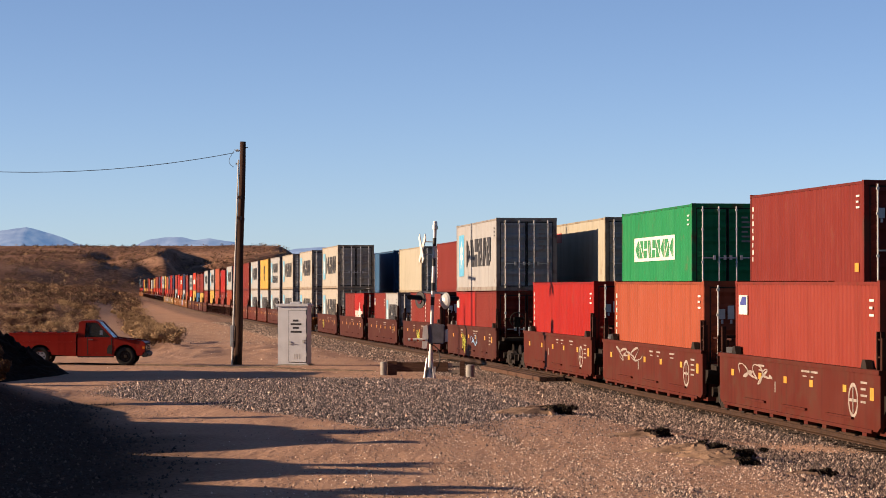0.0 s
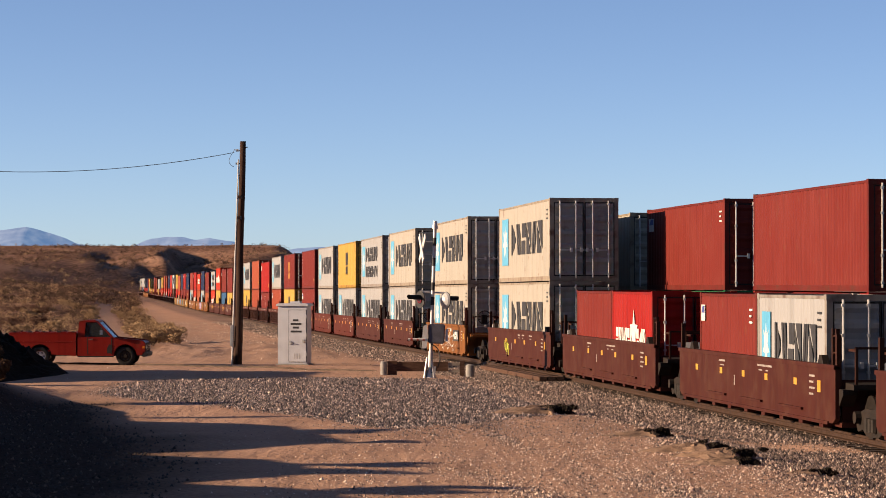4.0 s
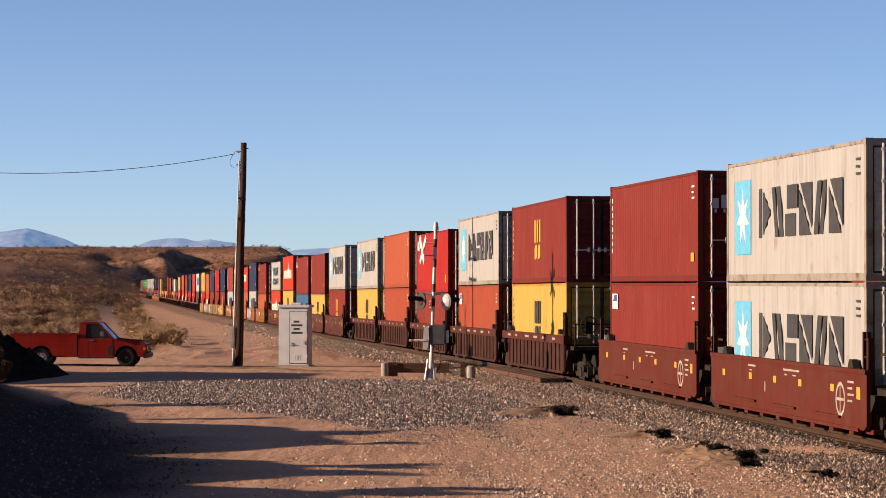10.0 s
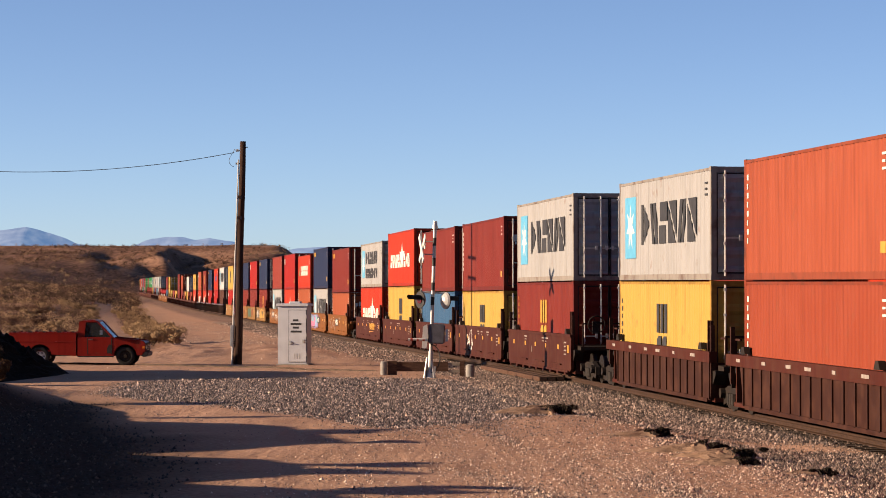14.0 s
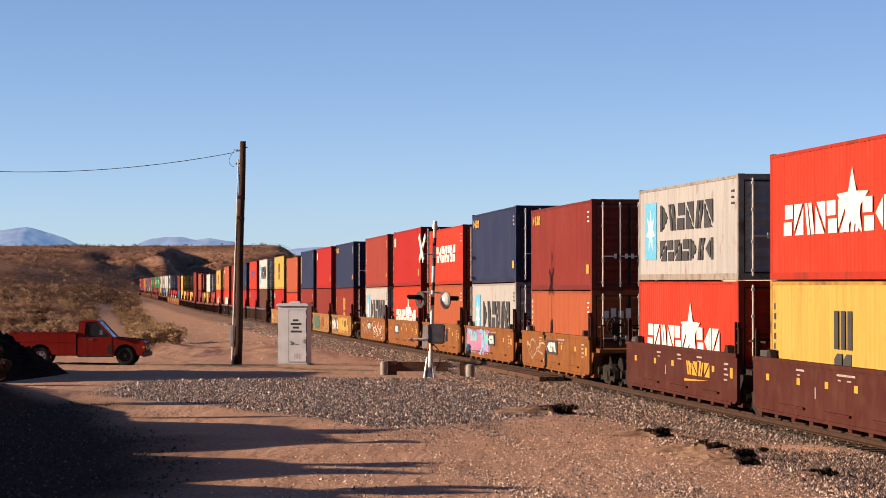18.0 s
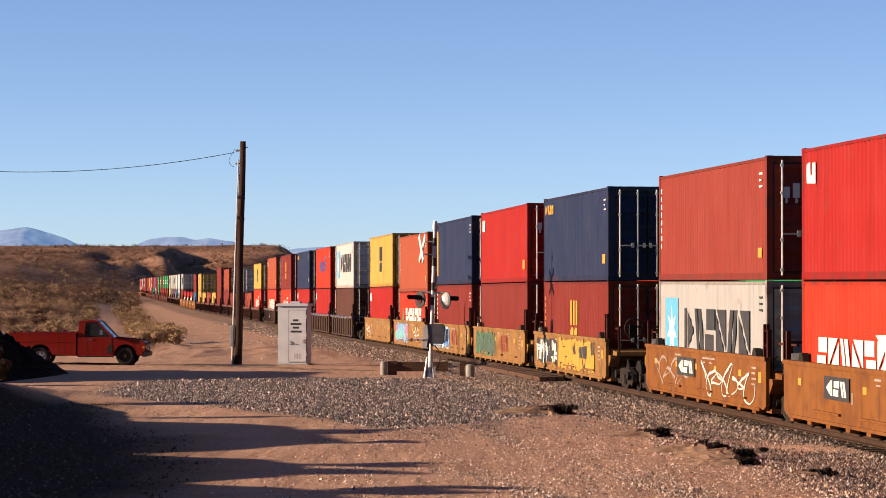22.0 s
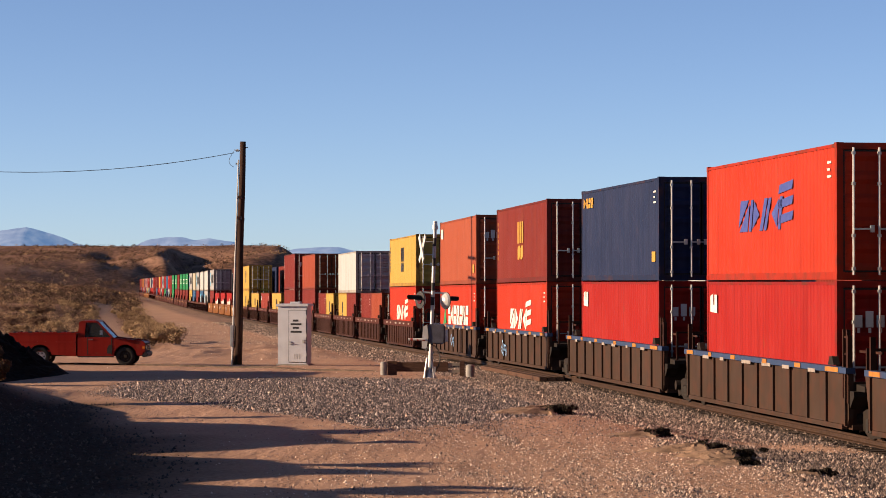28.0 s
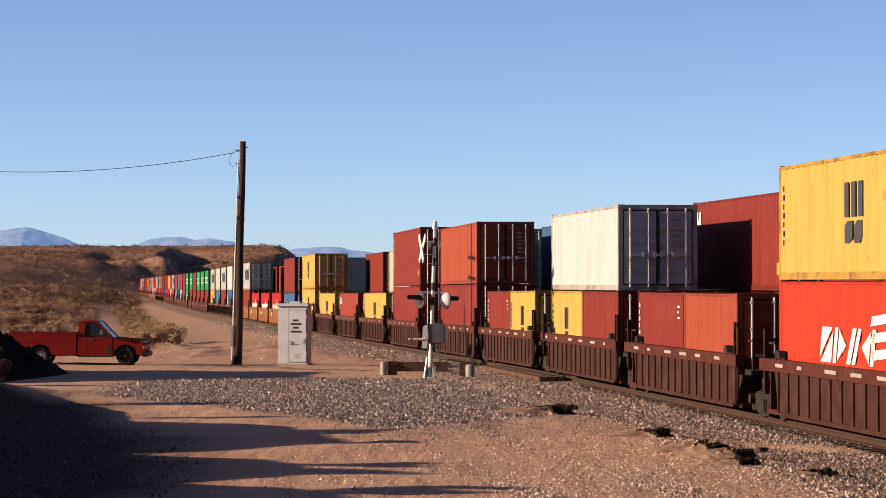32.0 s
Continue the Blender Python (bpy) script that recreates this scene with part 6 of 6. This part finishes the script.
        for i in range(5):
            bm = bmesh.new()
            x = -wb - 0.95 + i * 0.52
            box(bm, x, x + 0.09 + 0.05 * (i % 2), *sorted((sy * (hw + 0.02), sy * (hw - 0.05))), 1.185, 1.225)
            part("rail_hook", bm, BLACKP, root)
    bm = bmesh.new()
    v = [bm.verts.new(p) for p in ((-0.45, -0.66, 1.0), (-0.45, 0.66, 1.0), (-1.0, 0.62, 1.58), (-1.0, -0.62, 1.58))]
    bm.faces.new(v)
    bmesh.ops.solidify(bm, geom=bm.faces[:], thickness=0.008)
    part("windscreen", bm, GLASS, root)
    bm = bmesh.new()
    box(bm, -1.69, -1.68, -0.62, 0.62, 1.06, 1.52)
    part("rear_window", bm, GLASS, root)
    bm = bmesh.new()
    box(bm, 0.66, 0.72, -hw + 0.10, hw - 0.10, 0.50, 0.80)
    grille = part("grille", bm, SLOT, root, "dark grille")
    for i in range(4):
        bm = bmesh.new()
        box(bm, 0.72, 0.728, -0.45, 0.45, 0.55 + 0.06 * i, 0.575 + 0.06 * i)
        part("grille_bar", bm, CHROME, grille)
    for sy in (-1, 1):
        bm = bmesh.new()
        box(bm, 0.69, 0.735, *sorted((sy * 0.48, sy * 0.70)), 0.58, 0.74)
        part("headlight", bm, LAMP, root, "clear headlight", bevel=0.015)
        bm = bmesh.new()
        box(bm, 0.60, 0.70, *sorted((sy * (hw + 0.004), sy * 0.74)), 0.60, 0.70)
        part("side_lamp", bm, AMBER, root, "amber side lamp", bevel=0.01)
        bm = bmesh.new()
        box(bm, -wb - 1.115, -wb - 1.08, *sorted((sy * 0.60, sy * 0.80)), 0.66, 0.92)
        part("tail_lamp", bm, TRUCK_RED, root)
    bm = bmesh.new()
    slab(bm, [(0.60, 0.30), (0.76, 0.32), (0.80, 0.40), (0.78, 0.48), (0.66, 0.50), (0.60, 0.48)], -hw, hw)
    part("front_bumper", bm, BLACKP, root, "dark front bumper", bevel=0.015)
    bm = bmesh.new()
    box(bm, -wb - 1.20, -wb - 1.10, -hw + 0.05, hw - 0.05, 0.44, 0.58)
    part("rear_bumper", bm, CHROME, root, bevel=0.015)
    bm = bmesh.new()
    for sy in (-1, 1):
        box(bm, -wb - 1.0, 0.6, *sorted((sy * 0.36, sy * 0.44)), 0.34, 0.48)
    for x in (-wb, 0):
        rod(bm, (x, -0.7, 0.335), (x, 0.7, 0.335), 0.06, n=8)
    part("chassis", bm, DARK, root)
    for x, top in ((-wb, 0.82), (0.0, 0.80)):
        bm = bmesh.new()
        box(bm, x - 0.44, x + 0.44, -0.56, 0.56, 0.50, top)
        part("wheel_well", bm, DARK, root)
    for x in (-wb, 0.0):
        for sy in (-1, 1):
            bm = bmesh.new()
            ring = []
            for r, yy in ((0.20, 0.06), (0.31, 0.075), (0.335, 0.05), (0.335, -0.09), (0.31, -0.115), (0.20, -0.10)):
                ring.append([bm.verts.new((x + r * math.cos(6.28318 * i / 28), sy * (0.70 + yy), 0.335 + r * math.sin(6.28318 * i / 28))) for i in range(28)])
            for a, c in zip(ring, ring[1:]):
                for i in range(28):
                    bm.faces.new((a[i], a[(i + 1) % 28], c[(i + 1) % 28], c[i]))
            wheel = part("wheel", bm, RUBBER, root, "black rubber tyre on a steel rim", smooth=True)
            bm = bmesh.new()
            rod(bm, (x, sy * 0.66, 0.335), (x, sy * 0.735, 0.335), 0.205, 0.19, 24)
            rod(bm, (x, sy * 0.735, 0.335), (x, sy * 0.765, 0.335), 0.075, 0.06, 14)
            part("rim", bm, STEEL if x < -1 else DARK, wheel, "worn steel rim")
            for i in range(6):
                bm = bmesh.new()
                an = 6.28318 * i / 6
                px, pz = x + 0.135 * math.cos(an), 0.335 + 0.135 * math.sin(an)
                rod(bm, (px, sy * 0.735, pz), (px, sy * 0.742, pz), 0.03, n=8)
                part("rim_slot", bm, SLOT, wheel)


pickup()

# ------------------------------------------------------------------ the trains
SPEED, SPEED_2 = 20.95, 19.3
MOVERS = []

# rear edge at the start, upper box, lower box or pair, kind of car; s: a box of lower height
TRAIN = [
    (48.8, "", "m-", "S"), (64.3, "", "pI", "S"), (79.8, "", "fX", "S"), (95.3, "", "rX", "S"), (116.5, "wM", "rC+m-", "S"),
    (134.1, "", "mX+mX", "S"), (152.0, "", "mI+wM", "S"), (170.1, "", "m-+rG", "S"), (187.5, "aM", "aM", "S"), (208.7, "aM", "aM", "T"),
    (228.0, "aM", "wM", "S"), (243.6, "wS", "wM", "S"), (259.0, "yY", "wM", "S"), (274.8, "wM", "wM", "S"), (290.1, "mX", "mI", "S"),
    (310.0, "mq", "yY", "R"), (325.6, "wM", "bI", "R"), (341.3, "rC", "mI+mX", "R"), (356.7, "fX", "bX", "R"), (372.3, "wM", "yY", "R"),
    (392.3, "wM", "mq", "S"), (407.8, "mX", "yYs", "S"), (422.5, "mI", "B-s", "S"), (438.0, "oG", "yY", "S"), (453.2, "wSs", "oG", "S"),
    (472.8, "mF", "OXs", "T"), (488.5, "nF", "wM", "T"), (503.6, "oUs", "OX", "T"), (519.0, "rC", "oG", "T"), (534.2, "pX", "wM", "T"),
    (553.8, "nF", "mq", "Y"), (569.6, "rC", "m-", "Y"), (584.5, "nL", "mX", "Y"), (600.1, "fX", "oUs", "Y"), (615.5, "yY", "rC", "Y"),
    (637.5, "WM", "k-", "D"), (654.0, "oH", "rC", "D"), (672.0, "nF", "rC", "D"), (690.9, "mq", "oh", "D"), (708.9, "fC", "oU", "D"),
    (730.5, "yYs", "oh", "R"), (746.6, "", "mX+b-", "R"), (761.7, "W-s", "yY+m-", "R"), (777.3, "", "mX+yY", "R"), (792.5, "b-s", "m-", "R"),
    (812.5, "mX", "m-", "R"), (828.3, "", "yYs", "R"), (844.2, "", "pIs", "R"), (860.2, "", "yYs", "R"), (876.5, "yYs", "yY", "R"),
    (896.5, "m-", "B-s", "T"), (912.2, "", "rGs", "T"), (927.8, "", "rGs", "T"), (943.5, "", "rGs", "T"), (959.2, "wM", "m-", "T"),
    (979.0, "W-", "wM", "R"), (994.6, "W-", "BM", "R"), (1010.2, "wM", "m-", "R"), (1025.8, "c-", "BX", "R"), (1041.4, "wM", "yY", "R"),
    (1061.0, "gE", "m-", "S"), (1076.6, "gE", "m-", "S"), (1092.2, "gE", "m-", "S"), (1107.8, "m-", "m-", "S"), (1123.4, "gE", "m-", "S"),
    (1143.0, "gE", "gE", "S"), (1158.6, "mX", "m-", "S"), (1174.2, "rC", "wM", "S"), (1189.8, "B-", "nF", "S"), (1205.4, "r-", "gE", "S"),
]
# further off along the line the boxes keep to a few colours
_more = ["wM r-", "m- r-", "rC m-", "c- m-", "wM wM", "r- wM", "m- B-", "wM r-", "rC wM", "o- m-", "y- r-", "m- m-", "n- r-", "r- y-"]
for _i in range(30):
    _u, _l = _more[(_i * 5) % 14].split()
    TRAIN.append((1225.0 + 15.6 * _i + 4.2 * (_i // 5), _u, _l, "SRTS"[(_i // 5) % 4]))

TRAIN_2 = [(207.0, "wM", "m-"), (191.0, "B-", "r-"), (175.5, "c-", "B-"), (156.0, "mX", "B-"), (135.0, "m-", "w-"), (115.4, "cR", "o-"), (99.9, "gE", "m-"), (79.8, "mX", "g-"),
           (64.2, "WK", "g-"), (49.2, "gE", "o-"), (33.2, "cR", "o-"), (18.0, "mI", "g-")]
_fill = ["m- r-", "r- m-", "gE m-", "c- B-", "m- o-", "n- m-", "wM r-", "o- m-"]
for _i in range(34):
    _u, _l = _fill[(_i * 3) % 8].split()
    TRAIN_2.append((2.2 - 15.65 * _i - 0.0, _u, _l))
TRAIN_2[-8:] = [(-420.0, "m-", "r-"), (-436.0, "c-", "m-"), (-452.0, "W-", "m-"), (-468.0, "m-", "B-"), (-484.0, "c-", "m-"), (-499.0, "B-", "o-"), (-514.5, "B-", "m-"), (-530.0, "mC", "m-")]
for _i in range(5):
    TRAIN_2.append((-546.0 - 15.7 * _i, "mX", "m-"))

FLOOR_Z = 0.53
GRAFFITI = {208.7: [("w", -2.2, 2.6, 0.5, 1.45, 5), ("c", -1.8, 3.6, 0.45, 1.2, 4)], 187.5: [("l", -3.0, -2.0, 0.6, 1.3, 5)], 488.5: [("p", -6.2, 0.6, 0.5, 1.60, 6)],
            472.8: [("c", -5.5, -1.4, 0.6, 1.4, 4)], 553.8: [("w", -6.2, -2.0, 0.55, 1.5, 7), ("y", -1.6, 5.0, 0.5, 1.55, 5)], 569.6: [("g", -6.0, -0.6, 0.5, 1.5, 5)],
            584.5: [("t", -5.6, 0.3, 0.5, 1.58, 5)], 600.1: [("p", -5.9, -0.2, 0.5, 1.58, 5), ("w", 2.4, 4.2, 0.7, 1.45, 3)], 615.5: [("w", -5.8, -3.6, 0.5, 1.4, 3)],
}
GRAFFITI.update({
            534.2: [("c", -5.4, -1.6, 0.6, 1.4, 5), ("w", 0.4, 5.5, 0.5, 1.4, 6)], 407.8: [("w", -3.0, -1.4, 0.5, 1.5, 3)], 116.5: [("l", -2.5, -1.2, 0.5, 1.4, 5), ("t", 0.4, 2.0, 0.8, 1.3, 3)], 79.8: [("c", -4.5, -1.2, 1.1, 1.5, 4)], 64.3: [("c", -4.6, -1.8, 1.0, 1.5, 4)],
            708.9: [("t", -0.6, 0.6, 0.7, 1.2, 4)], 690.9: [("t", -3.4, -2.0, 0.6, 1.2, 4)], 134.1: [("l", -1.5, -0.4, 0.6, 1.3, 5)]})


def ride(ob, y0, speed, side, z, along=0.0):
    MOVERS.append((ob, y0, speed, side, z, along))


def make_trains():
    n = len(TRAIN)
    for i, (u, up, low, kind) in enumerate(TRAIN):
        yc = u - 6.05
        ahead = (u - TRAIN[i - 1][0]) * 1.008 if i else 15.6
        behind = (TRAIN[i + 1][0] - u) * 1.008 if i < n - 1 else 15.6
        ends = []
        ends.append(-behind / 2 if behind < 19.2 else -(behind / 2 - 1.85))
        if ahead >= 19.2:
            ends.append(ahead / 2 - 1.85)
        hl = 7.55 if kind == "D" or 116 < u < 200 else 6.85
        car = well_car(kind, Matrix(), hl, min(8.6, max(hl + 0.7, min(ahead, behind) / 2)), ends, int(u), GRAFFITI.get(u, ()))
        ride(car, yc, SPEED, 0.0, 0.0)
        boxes = low.split("+")
        near = u < 1000
        if len(boxes) == 2:
            hlow = STD
            for k, spec in enumerate(boxes):
                off = (-1 if k == 0 else 1) * 3.06
                ride(container(spec, 3.029, STD, Matrix(), "in a well car", near), yc, SPEED, 0.0, FLOOR_Z, off)
        else:
            hlow = STD if low.endswith("s") else HC
            ride(container(low, 6.096, hlow, Matrix(), "in a well car", near), yc, SPEED, 0.0, FLOOR_Z)
        if up:
            h = STD if up.endswith("s") else HC
            ride(container(up, 6.096, h, Matrix(), "stacked on top", near), yc, SPEED, 0.0, FLOOR_Z + hlow + 0.025)
    for i, (u, up, low) in enumerate(TRAIN_2):
        yc = u - 6.05
        car = well_car("S", Matrix(), 6.85, 7.75, [-7.8], i)
        ride(car, yc, -SPEED_2, SPACING, 0.0)
        ride(container(low, 6.096, STD, Matrix(), "in a well car", False), yc, -SPEED_2, SPACING, FLOOR_Z)
        ride(container(up, 6.096, HC, Matrix(), "stacked on top", u > -60 or u < -400), yc, -SPEED_2, SPACING, FLOOR_Z + STD + 0.025)


make_trains()


def motions():
    """Both trains roll on at an even pace."""
    times = [0, 2, 4, 6, 8, 10, 12, 14, 16, 18, 20, 22, 24, 26, 28, 30, 32]
    for ob, y0, speed, side, z, along in MOVERS:
        shift = pose(along, 0, 0)
        walk(ob, [(t, on_track(y0 - speed * t, side, z) @ shift) for t in times])


motions()
